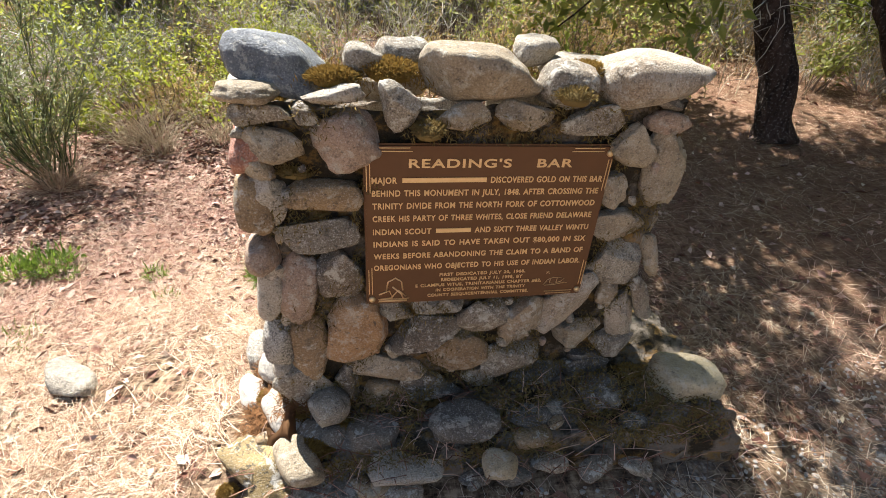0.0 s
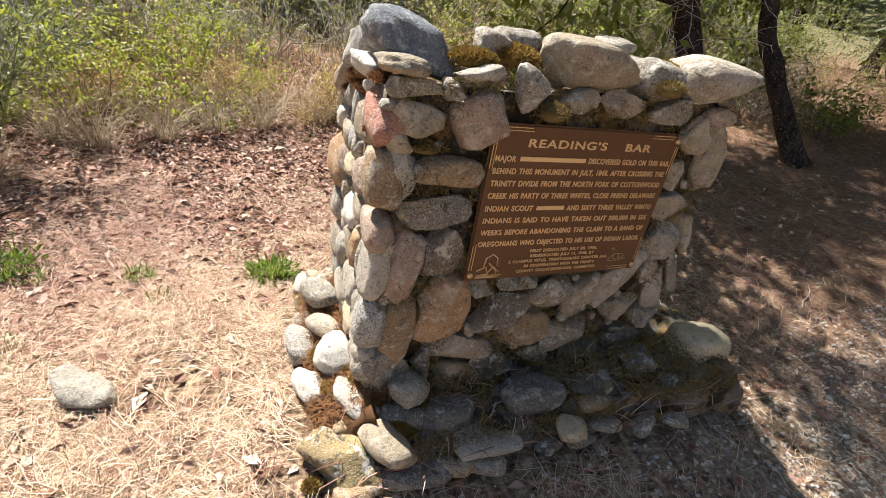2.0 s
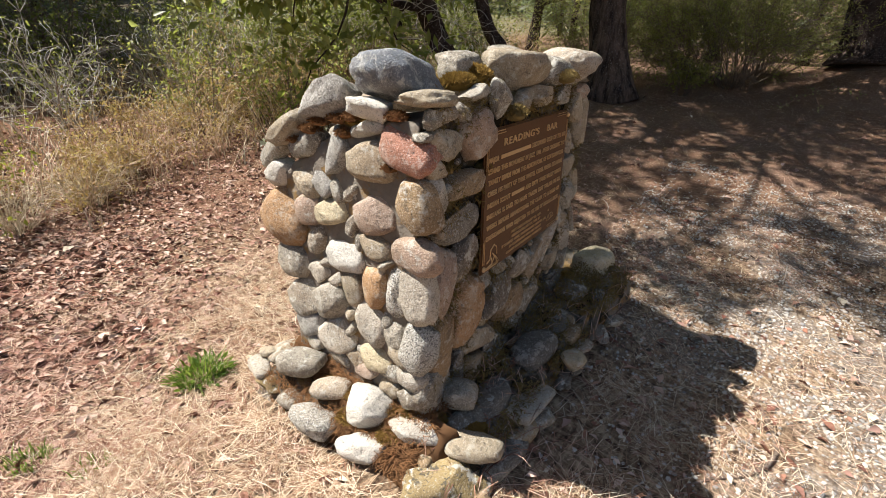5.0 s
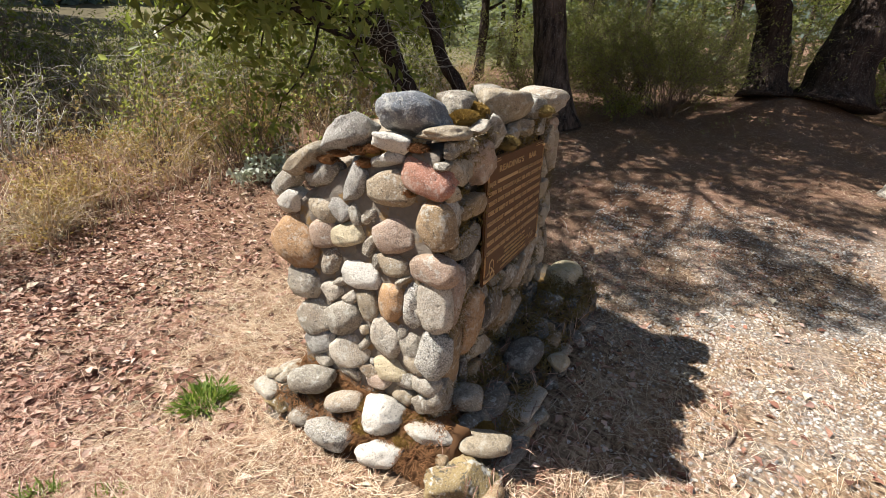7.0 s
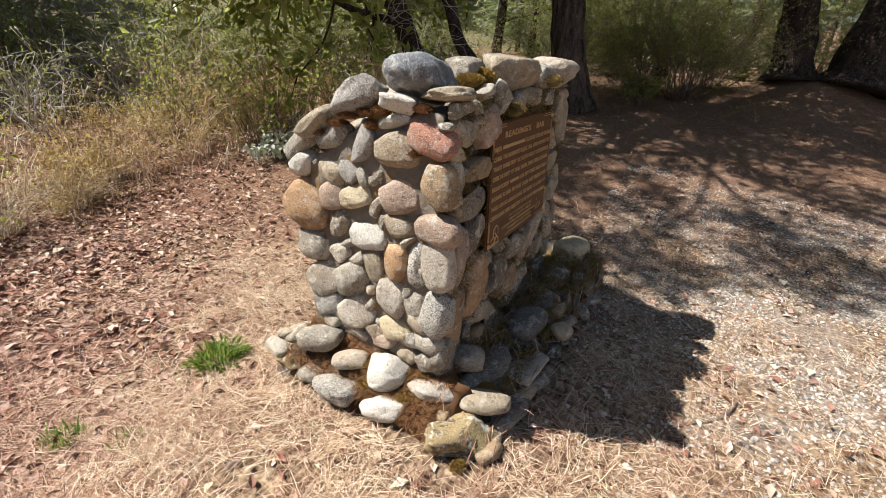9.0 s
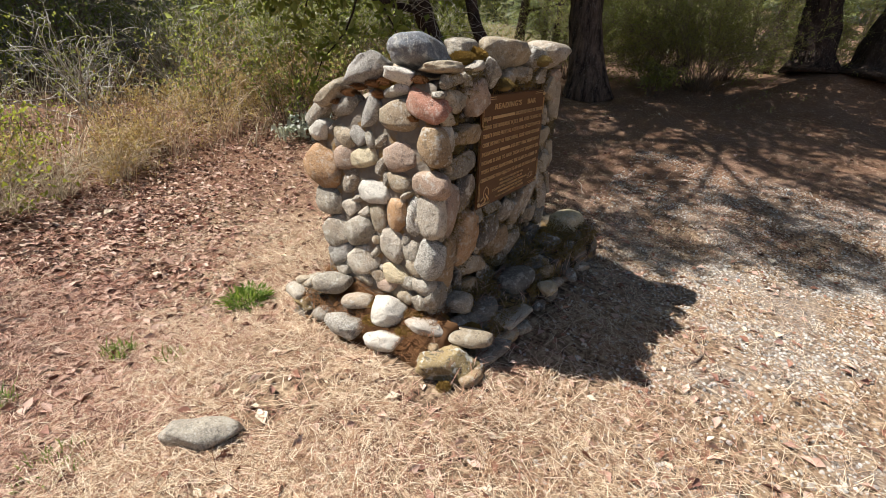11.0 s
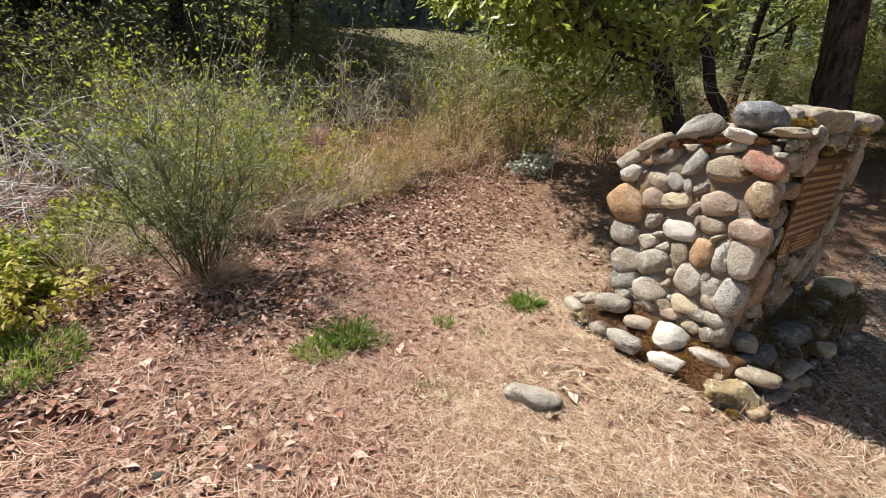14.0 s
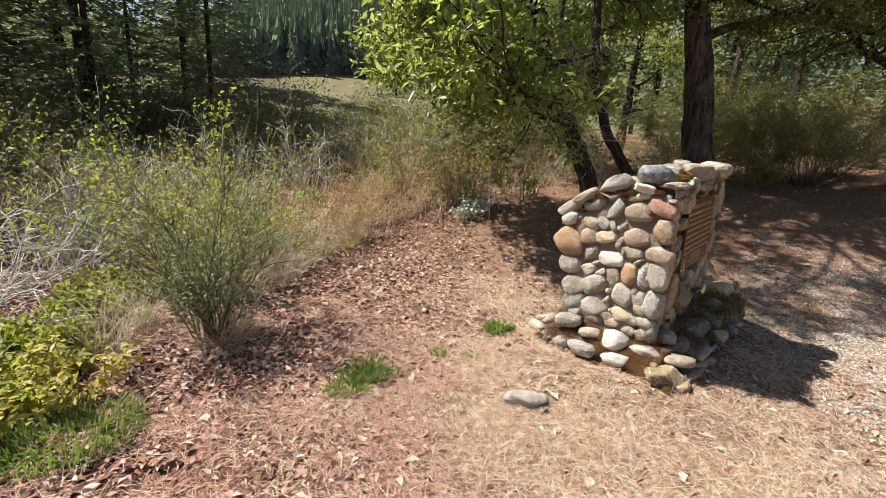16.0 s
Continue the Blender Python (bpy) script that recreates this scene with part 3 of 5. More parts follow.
stone("side", -0.005, 1.342, 0.030, 0.017, 12, "grey")
stone("side", 0.310, 1.097, 0.045, 0.018, 47, "grey")
stone("side", 0.469, 0.774, 0.048, 0.020, 21, "grey")
stone("side", 0.147, 0.871, 0.041, 0.017, 34, "tan")
stone("side", 0.270, 0.920, 0.035, 0.024, 73, "grey")
stone("side", 0.060, 0.977, 0.031, 0.017, 22, "pale")
stone("side", 0.550, 1.033, 0.034, 0.016, 27, "tan")
stone("side", 0.142, 0.637, 0.044, 0.027, 78, "grey")
footing_stone(-0.808, 0.576, 0.27, 0.121, 0.074, -59, "grey")
footing_stone(-0.812, 0.827, 0.20, 0.050, 0.034, -59, "tan")
footing_stone(-0.806, 0.389, 0.23, 0.092, 0.051, -52, "pale")
footing_stone(-0.902, 0.394, 0.13, 0.115, 0.075, -79, "speck")
footing_stone(-0.774, 0.205, 0.24, 0.106, 0.096, -59, "white")
footing_stone(-0.623, 0.069, 0.27, 0.071, 0.066, -59, "white")
footing_stone(-0.723, -0.027, 0.22, 0.130, 0.053, -59, "white")
footing_stone(-0.872, 0.128, 0.14, 0.109, 0.071, -69, "white")
footing_stone(-0.638, -0.248, 0.20, 0.124, 0.064, -58, "tan")
footing_stone(-0.770, -0.205, 0.10, 0.175, 0.125, -50, "lichen")
footing_stone(-0.863, 0.747, 0.10, 0.088, 0.071, -59, "lichen")
footing_stone(-0.540, -0.072, 0.30, 0.091, 0.081, -59, "grey")
footing_stone(-0.863, 0.587, 0.10, 0.080, 0.059, -71, "grey")
footing_stone(-0.246, -0.275, 0.16, 0.141, 0.051, -6, "pale")
footing_stone(0.095, -0.315, 0.215, 0.071, 0.060, -6, "cream")
footing_stone(0.236, -0.157, 0.26, 0.096, 0.057, -6, "dark")
footing_stone(0.548, -0.081, 0.30, 0.100, 0.091, -6, "dark")
footing_stone(-0.007, -0.154, 0.25, 0.148, 0.085, -6, "dark")
footing_stone(-0.383, -0.143, 0.20, 0.136, 0.075, -6, "dark")
footing_stone(-0.565, -0.143, 0.20, 0.097, 0.065, -17, "dark")
footing_stone(0.915, -0.075, 0.345, 0.155, 0.115, -17, "cream")
footing_stone(0.987, 0.287, 0.25, 0.056, 0.050, -6, "white")
footing_stone(0.957, -0.117, 0.14, 0.109, 0.064, -6, "grey")
footing_stone(1.144, -0.059, 0.12, 0.062, 0.028, -74, "white")
footing_stone(-0.518, -0.279, 0.10, 0.151, 0.038, -9, "dark")
footing_stone(0.752, -0.126, 0.15, 0.097, 0.068, -6, "dark")
footing_stone(0.417, -0.165, 0.12, 0.108, 0.047, -6, "dark")
footing_stone(0.689, -0.183, 0.10, 0.096, 0.043, -6, "grey")

stone("side", 0.115, 0.415, 0.060, 0.042, 10, "grey")
stone("side", 0.020, 0.420, 0.070, 0.055, -30, "pale")
stone("side", 0.320, 0.375, 0.070, 0.042, -10, "tan")
stone("side", 0.500, 0.365, 0.075, 0.042, 5, "grey")
stone("side", 0.590, 0.325, 0.075, 0.045, 8, "pale")
stone("side", 0.430, 0.325, 0.070, 0.042, -6, "grey")
stone("side", 0.265, 0.335, 0.070, 0.042, 12, "rose")
stone("side", 0.130, 0.330, 0.055, 0.042, -20, "tan")
stone("side", 0.020, 0.335, 0.060, 0.048, 25, "grey")
# capstones along the top
def capstone(x, y, z, a, b, c, turn, tip, kind, angular=0.3, roll=0.0):
    STONES[0] += 1
    me = lump(a, b, c, STONES[0] * 7 + 1, angular, 4, 0.0, 0.8)
    return set_stone(me, kind, pose(x, y, z, roll, tip, turn), name="capstone")


capstone(-0.605, 0.150, 1.488, 0.165, 0.140, 0.076, 8, 19, "slate", 0.5, -6)
capstone(-0.690, 0.420, 1.395, 0.085, 0.150, 0.072, 6, 0, "blue", 0.7, -38)
capstone(-0.700, 0.650, 1.265, 0.075, 0.120, 0.048, 4, 0, "tan", 0.5, -33)
capstone(-0.725, 0.195, 1.402, 0.055, 0.080, 0.036, 14, 0, "white", 0.5, 14)
capstone(-0.680, 0.025, 1.447, 0.078, 0.105, 0.026, -4, 4, "tan", 0.05, -6)
capstone(-0.380, 0.135, 1.515, 0.060, 0.060, 0.050, 0, -15, "grey", 0.4)
capstone(-0.265, 0.210, 1.520, 0.080, 0.085, 0.055, 0, 0, "grey", 0.2)
capstone(-0.055, 0.070, 1.500, 0.185, 0.110, 0.080, 2, 3, "tan", 0.4)
capstone(0.160, 0.270, 1.535, 0.075, 0.07, 0.05, 0, 0, "pale", 0.2)
capstone(0.205, 0.075, 1.480, 0.085, 0.10, 0.07, 0, 0, "grey", 0.3)
capstone(0.455, 0.110, 1.500, 0.190, 0.15, 0.080, 4, 3, "pale", 0.5)
capstone(0.330, 0.290, 1.470, 0.15, 0.12, 0.06, 0, 0, "pale", 0.4)
capstone(0.000, 0.380, 1.430, 0.16, 0.13, 0.06, 20, 0, "grey", 0.4)
capstone(-0.330, 0.430, 1.390, 0.16, 0.13, 0.06, -10, 0, "tan", 0.4)
capstone(0.500, 0.420, 1.330, 0.14, 0.12, 0.06, 0, 0, "grey", 0.4, -35)
capstone(0.220, 0.500, 1.290, 0.15, 0.12, 0.06, 0, 0, "tan", 0.4, -35)
capstone(-0.080, 0.600, 1.230, 0.15, 0.12, 0.06, 0, 0, "grey", 0.4, -35)
capstone(-0.400, 0.610, 1.220, 0.14, 0.12, 0.06, 0, 0, "pale", 0.4, -35)


# the east and north faces, laid in rough courses
def plain_face(rng, place, u0, u1, top):
    z = 0.34
    while z < 1.36:
        u = u0 + rng.uniform(0, 0.05)
        while u < u1:
            a = rng.uniform(0.055, 0.10)
            if z + 0.03 < top(u):
                STONES[0] += 1
                me = lump(a, 0.075, rng.uniform(0.055, 0.075), STONES[0], 0.25, 2)
                set_stone(me, rng.choice(("grey", "tan", "pale", "rose", "grey", "dark")), place(u + a, z) @ Matrix.Rotation(rng.uniform(-0.4, 0.4), 4, "Y"))
            u += 2 * a + 0.012
        z += 0.135


course = random.Random(5)
plain_face(course, lambda u, z: Matrix.Translation((R + 0.055 - 0.05 * z, u, z)) @ Matrix.Rotation(radians(90), 4, "Z"), 0.05, 0.36, lambda u: 1.40)
plain_face(course, lambda u, z: Matrix.Translation((u, B0 - 0.19 * (u - L), z)), L, R - 0.08, lambda u: 1.10)

# ---- bronze plaque ----
BRONZE = Mat("bronze_brown", 0.5, 0.25, 0.4)
BRONZE.colour(BRONZE.mix(BRONZE.noise(14, 6, 0.7), (0.15, 0.068, 0.026), (0.10, 0.045, 0.018)))
BRONZE.bump(BRONZE.noise(420, 3), 0.25, 0.001)
BRASS = Mat("polished_bronze", 0.42, 0.75, 0.5)
BRASS.colour(BRASS.mix(BRASS.noise(60, 5), (0.78, 0.58, 0.33), (0.60, 0.40, 0.20)))
PW, PZ0, PZ1, PT = 0.386, 0.757, 1.322, 0.014


def rounded_plate(w0, w1, z0, z1, thick, r=0.006):
    bm = bmesh.new()
    bmesh.ops.create_cube(bm, size=1)
    for v in bm.verts:
        v.co = Vector((w0 + (v.co.x + 0.5) * (w1 - w0), v.co.y * thick, z0 + (v.co.z + 0.5) * (z1 - z0)))
    bmesh.ops.bevel(bm, geom=bm.edges[:], offset=r, segments=2, affect="EDGES")
    me = bpy.data.meshes.new("plate")
    bm.to_mesh(me)
    bm.free()
    return me


plate_mesh = rounded_plate(-PW, PW, PZ0, PZ1, PT)
plate_mesh.materials.append(BRONZE.m)
plaque = part("plaque", plate_mesh, None, monument, "brown cast bronze plaque with raised polished lettering")
plaque.matrix_local = Matrix.Translation((0, -0.005, 1.04)) @ Matrix.Rotation(SKEW, 4, "Z") @ Matrix.Rotation(radians(-2.6), 4, "X") @ Matrix.Translation((0, 0, -1.04))
FACE = -PT / 2


def lettering(text, x0, x1, z, size, name="lettering"):
    """One raised line of writing, from x0 to x1, with its foot at z."""
    cu = bpy.data.curves.new(name, "FONT")
    cu.body, cu.size, cu.extrude, cu.offset = text, size * 1.38, 0.0016, size * 0.026
    cu.space_word = 1.3
    cu.space_character = 1.12
    tmp = new("tmp", cu)
    me = bpy.data.meshes.new_from_object(tmp.evaluated_get(bpy.context.evaluated_depsgraph_get()))
    bpy.data.objects.remove(tmp)
    xs = [v.co.x for v in me.vertices]
    k = (x1 - x0) / (max(xs) - min(xs))
    lo = min(xs)
    for v in me.vertices:
        v.co = Vector((x0 + (v.co.x - lo) * k, FACE - 0.0012 - v.co.z, z + v.co.y))
    me.materials.clear()
    me.materials.append(BRASS.m)
    return part(name, me, None, plaque)


def bar(x0, x1, z0, z1, name="raised_bar"):
    me = rounded_plate(x0, x1, z0, z1, 0.003, 0.0008)
    me.materials.append(BRASS.m)
    ob = part(name, me, None, plaque)
    ob.location = (0, FACE - 0.0015, 0)
    return ob


lettering("READING'S", -0.254, 0.056, 1.252, 0.027, "title")
lettering("BAR", 0.138, 0.252, 1.252, 0.027, "title")
LINES = (
    (1.203, ((-0.362, -0.288, "MAJOR"), (-0.272, -0.016, ""), (-0.002, 0.362, "DISCOVERED GOLD ON THIS BAR"))),
    (1.162, ((-0.362, 0.358, "BEHIND THIS MONUMENT IN JULY, 1848. AFTER CROSSING THE"),)),
    (1.120, ((-0.361, 0.356, "TRINITY DIVIDE FROM THE NORTH FORK OF COTTONWOOD"),)),
    (1.077, ((-0.361, 0.354, "CREEK HIS PARTY OF THREE WHITES, CLOSE FRIEND DELAWARE"),)),
    (1.031, ((-0.361, -0.178, "INDIAN SCOUT"), (-0.163, -0.050, ""), (-0.036, 0.354, "AND SIXTY THREE VALLEY WINTU"))),
    (0.987, ((-0.360, 0.354, "INDIANS IS SAID TO HAVE TAKEN OUT $80,000 IN SIX"),)),
    (0.942, ((-0.360, 0.354, "WEEKS BEFORE ABANDONING THE CLAIM TO A BAND OF"),)),
    (0.898, ((-0.360, 0.354, "OREGONIANS WHO OBJECTED TO HIS USE OF INDIAN LABOR."),)),
)
for z, runs in LINES:
    for x0, x1, text in runs:
        if text:
            lettering(text, x0, x1, z, 0.0195)
        else:
            bar(x0, x1, z + 0.002, z + 0.017)
for z, x0, x1, text in (
    (0.866, -0.142, 0.160, "FIRST DEDICATED JULY 20, 1968."),
    (0.845, -0.136, 0.152, "REDEDICATED JULY 11, 1998, BY"),
    (0.824, -0.222, 0.225, "E CLAMPUS VITUS, TRINITARIANUS CHAPTER #62,"),
    (0.803, -0.152, 0.168, "IN COOPERATION WITH THE TRINITY"),
    (0.782, -0.180, 0.182, "COUNTY SESQUICENTENNIAL COMMITTEE."),
):
    lettering(text, x0, x1, z, 0.0118, "small_lettering")
# border lines broken at the corners, and the bolts
for sx in (-1, 1):
    for sz in (-1, 1):
        zc = PZ1 - 0.026 if sz > 0 else PZ0 + 0.026
        xc = sx * (PW - 0.018)
        for d, ln in ((0.0, 0.125), (0.010, 0.118)):
            z = zc + sz * (0.004 + d)
            bar(min(xc - sx * 0.02, xc - sx * ln), max(xc - sx * 0.02, xc - sx * ln), z, z + 0.0026, "border_line")
            x = xc + sx * (0.000 + d)
            bar(x, x + 0.0026, min(zc - sz * 0.02, zc - sz * ln), max(zc - sz * 0.02, zc - sz * ln), "border_line")
        bolt = Build()
        bolt.tube([(xc, FACE + 0.004, zc), (xc, FACE - 0.006, zc), (xc, FACE - 0.009, zc)], [0.0115, 0.011, 0.006], 14)
        part("bolt", bolt, BRASS.m, plaque)
# small emblems in the lower corners: a figure at a rocker box and a county outline, as plain raised strokes
emblem = Build()
for pts in ([(-0.345, 0.80), (-0.31, 0.815), (-0.30, 0.785), (-0.34, 0.78)], [(-0.32, 0.815), (-0.315, 0.85), (-0.29, 0.865), (-0.27, 0.85), (-0.265, 0.815)], [(-0.30, 0.79), (-0.28, 0.815), (-0.255, 0.79)], [(-0.345, 0.773), (-0.25, 0.775)], [(-0.30, 0.83), (-0.27, 0.80), (-0.262, 0.778)]):
    emblem.tube([(x, FACE - 0.001, z) for x, z in pts], [0.003] * len(pts), 5)
part("emblem", emblem, BRASS.m, plaque)
outline = Build()
for pts in ([(0.235, 0.807), (0.25, 0.83), (0.27, 0.838), (0.30, 0.835)], [(0.24, 0.806), (0.28, 0.808), (0.315, 0.815), (0.325, 0.812)], [(0.26, 0.83), (0.258, 0.815), (0.275, 0.812)], [(0.285, 0.833), (0.283, 0.815), (0.30, 0.82), (0.312, 0.832)], [(0.24, 0.856), (0.246, 0.866), (0.252, 0.856), (0.240, 0.862), (0.252, 0.862)]):
    outline.tube([(x, FACE - 0.001, z) for x, z in pts], [0.0014] * len(pts), 4)
part("outline_mark", outline, BRASS.m, plaque)


# ---- moss cushions ----
def moss(centre, rx, ry, rz, count, material, seed):
    count *= 2
    rng = np.random.default_rng(seed)
    d = rng.normal(size=(count, 3))
    d /= np.linalg.norm(d, axis=1, keepdims=True)
    d[:, 2] = np.abs(d[:, 2])
    p = d * np.array((rx, ry, rz)) * rng.uniform(0.75, 1.02, (count, 1)) + np.array(centre)
    g = Build()
    core = lump(rx * 0.8, ry * 0.8, rz * 0.8, seed, 0, 2)
    g.add([Vector(v.co) + Vector(centre) for v in core.vertices], [tuple(q.vertices) for q in core.polygons])
    bpy.data.meshes.remove(core)
    g.leaves(p, d + rng.normal(size=d.shape) * 0.5 + np.array((0, 0, 0.4)), rng.uniform(0.006, 0.014, count), 0.005, 0.3, rng)
    part("moss", g, material, monument, "golden-brown dry moss cushion" if material is MOSS_GOLD else "dark brown moss")


moss((-0.46, 0.06, 1.475), 0.075, 0.05, 0.03, 900, MOSS_GOLD, 1)
moss((-0.31, 0.12, 1.485), 0.09, 0.08, 0.04, 1400, MOSS_GOLD, 2)
moss((0.275, 0.12, 1.505), 0.06, 0.06, 0.035, 700, MOSS_GOLD, 3)
moss((-0.68, 0.30, 1.345), 0.05, 0.12, 0.03, 900, MOSS_GOLD, 4)
for i, (x, y, z) in enumerate(((-0.70, 0.22, 0.25), (-0.73, 0.12, 0.235), (-0.70, 0.03, 0.25), (-0.66, -0.06, 0.235), (-0.76, 0.30, 0.22), (-0.80, 0.06, 0.18), (-0.83, 0.26, 0.17), (-0.68, -0.16, 0.19), (-0.76, 0.44, 0.21))):
    moss((x, y, z), 0.045, 0.05, 0.022, 420, MOSS_GOLD, 50 + i)
for i, (y, z, ry) in enumerate(((0.46, 1.325, 0.05), (0.36, 1.345, 0.05), (0.52, 1.285, 0.05), (0.60, 1.235, 0.05), (0.12, 1.225, 0.025), (0.29, 1.36, 0.04), (0.10, 1.385, 0.04), (0.33, 1.30, 0.03))):
    moss((-0.715, y, z), 0.035, ry, 0.018, 260, MOSS_RUST, 120 + i)
moss((-0.56, -0.19, 0.19), 0.05, 0.05, 0.022, 700, MOSS_GOLD, 6)
moss((-0.50, -0.12, 0.21), 0.05, 0.04, 0.022, 600, MOSS_GOLD, 9)
moss((0.75, 0.02, 0.25), 0.10, 0.08, 0.04, 900, MOSS_GOLD, 8)
for i, (x, y, z, rx, rz) in enumerate(((-0.58, 0.02, 1.22, 0.07, 0.03), (-0.36, 0.02, 1.17, 0.04, 0.05), (-0.2, -0.02, 1.36, 0.05, 0.03), (0.2, -0.02, 1.47, 0.06, 0.03))):
    moss((x, y, z), rx, 0.05, rz, int(6000 * rx), MOSS_BROWN, 20 + i)


# fibres of dry moss over the front of the footing
def footing_moss(count, seed):
    rng = np.random.default_rng(seed)
    x, y = rng.uniform(-0.55, 1.0, count), rng.uniform(-0.30, -0.02, count)
    ok = np.array([noise.noise(Vector((a * 4, b * 4, 3))) > -0.12 for a, b in zip(x, y)])
    x, y = x[ok], y[ok]
    k = len(x)
    z = np.clip(0.235 + 0.09 * x + 0.4 * (y + 0.16), 0.06, 0.36) + rng.uniform(-0.01, 0.05, k)
    g = Build()
    g.leaves(np.stack([x, y, z], 1), rng.normal(size=(k, 3)) + np.array((0, -0.4, 0.8)), rng.uniform(0.01, 0.025, k), 0.006, 0.3, rng)
    part("moss", g, MOSS_BROWN, monument, "thin dark moss over the footing")


footing_moss(11000, 71)
bed = random.Random(17)
for _ in range(30):
    x = bed.uniform(-0.8, 1.0)
    low = bed.random() < 0.45
    y, z = (bed.uniform(-0.34, -0.28), 0.14 + 0.06 * x) if low else (bed.uniform(-0.24, -0.06), 0.235 + 0.085 * x)
    a = bed.uniform(0.04, 0.085)
    footing_stone(x, y, z - 0.01, a, a * 0.55, bed.uniform(-30, 30), bed.choice(("dark", "dark", "grey", "ochre")))
for _ in range(40):
    side = bed.random() < 0.5
    x, y = (bed.uniform(0.72, 1.05), bed.uniform(0.0, 0.8)) if side else (bed.uniform(-0.9, 1.0), bed.uniform(0.74, 0.84))
    footing_stone(x, y, bed.uniform(0.08, 0.2), bed.uniform(0.06, 0.11), bed.uniform(0.04, 0.06), bed.uniform(0, 180), bed.choice(("grey", "tan", "pale", "dark")))

# small filler stones and dry moss in the joints
for _ in range(70):
    face = "side" if bed.random() < 0.25 else "front"
    u, v = (bed.uniform(0.0, 0.66), bed.uniform(0.32, 1.15)) if face == "side" else (bed.uniform(-0.68, 0.6), bed.uniform(0.32, 1.42))
    if face == "front" and -0.42 < u < 0.42 and 0.72 < v < 1.36:
        continue
    a = bed.uniform(0.014, 0.032)
    STONES[0] += 1
    me = lump(a, a * 0.8, a * bed.uniform(0.6, 0.9), STONES[0], 0.4, 2)
    place = (u, CORE_FRONT + SKEW * u + 0.006, v) if face == "front" else (CORE_LEFT + 0.0, u, v)
    set_stone(me, bed.choice(("grey", "tan", "pale", "rose", "dark")), Matrix.Translation(place) @ Matrix.Rotation(bed.uniform(0, 3), 4, "Y"), name="filler_stone")


def joint_moss(count, seed):
    """Wisps of moss rooted in the mortar of the front and the top."""
    rng = np.random.default_rng(seed)
    u, v = rng.uniform(-0.70, 0.60, count), rng.uniform(0.30, 1.44, count)
    ok = ~((np.abs(u) < 0.395) & (v > 0.75) & (v < 1.33))
    ok &= np.array([noise.noise(Vector((a * 5, 4, b * 5))) > 0.02 for a, b in zip(u, v)])
    u, v = u[ok], v[ok]
    k = len(u)
    g = Build()
    y = CORE_FRONT + SKEW * u + rng.uniform(-0.02, 0.025, k)
    g.leaves(np.stack([u, y, v], 1), rng.normal(size=(k, 3)) + np.array((0, -0.7, -0.3)), rng.uniform(0.01, 0.028, k), 0.004, 0.3, rng)
    part("moss", g, MOSS_BROWN, monument, "dark wispy moss in the joints")
    g = Build()
    k = 2600
    x, y = rng.uniform(-0.66, 0.55, k), rng.uniform(0.04, 0.34, k)
    g.leaves(np.stack([x, y, 1.44 + rng.uniform(0, 0.035, k)], 1), rng.normal(size=(k, 3)) + np.array((0, 0, 0.6)), rng.uniform(0.012, 0.03, k), 0.004, 0.3, rng)
    part("moss", g, MOSS_GOLD, monument, "dry golden moss between the capstones")


joint_moss(22000, 72)


def footing_needles(count, seed):
    """Needles and twigs fallen on the footing."""
    rng = np.random.default_rng(seed)
    x, y = rng.uniform(-0.8, 1.0, count), rng.uniform(-0.36, -0.04, count)
    z = np.clip(0.255 + 0.09 * x + 0.4 * (y + 0.16), 0.11, 0.38)
    a, ln = rng.uniform(0, 6.28, count), rng.uniform(0.06, 0.2, count)
    d = np.stack([np.cos(a), np.sin(a) * 0.6, rng.normal(0, 0.25, count)], 1)
    s = np.stack([x, y, z], 1)
    g = Build()
    g.blades(s, s + d * (ln * 0.5)[:, None] + np.array((0, 0, 0.012)), s + d * ln[:, None], 0.003)
    part("needles", g, RUSSET, monument, "fallen needles on the footing", False)["kind"] = "stuff"


footing_needles(420, 73)


def rust_litter(count, seed):
    """Short broken needles lying on the western footing."""
    rng = np.random.default_rng(seed)
    x, y = rng.uniform(-0.90, -0.58, count), rng.uniform(-0.10, 0.74, count)
    z = 0.28 - 0.75 * np.maximum(-0.68 - x, 0.0) + 0.03 * y + rng.uniform(-0.008, 0.03, count)
    a, ln = rng.uniform(0, 6.28, count), rng.uniform(0.012, 0.05, count)
    d = np.stack([np.cos(a), np.sin(a), rng.normal(0, 0.35, count)], 1)
    s = np.stack([x, y, z], 1)
    g = Build()
    g.blades(s, s + d * (ln * 0.5)[:, None] + np.array((0, 0, 0.004)), s + d * ln[:, None], 0.0026)
    part("needles", g, MOSS_RUST, monument, "rust-brown broken needles on the footing", False)["kind"] = "stuff"


rust_litter(6500, 74)
for i, (x, y, z, r) in enumerate(((-0.60, -0.20, 0.215, 0.05), (-0.66, -0.14, 0.20, 0.05), (-0.90, -0.27, 0.07, 0.035))):
    moss((x, y, z), r, r * 0.8, 0.022, 500, MOSS_GOLD, 80 + i)

# ---- litter on the ground ----
def floor_z(x, y):
    return np.array([height(a, b) for a, b in zip(x, y)])


def off_footing(x, y):
    return (x < -0.98) | (x > 1.08) | (y < -0.34) | (y > 0.82)


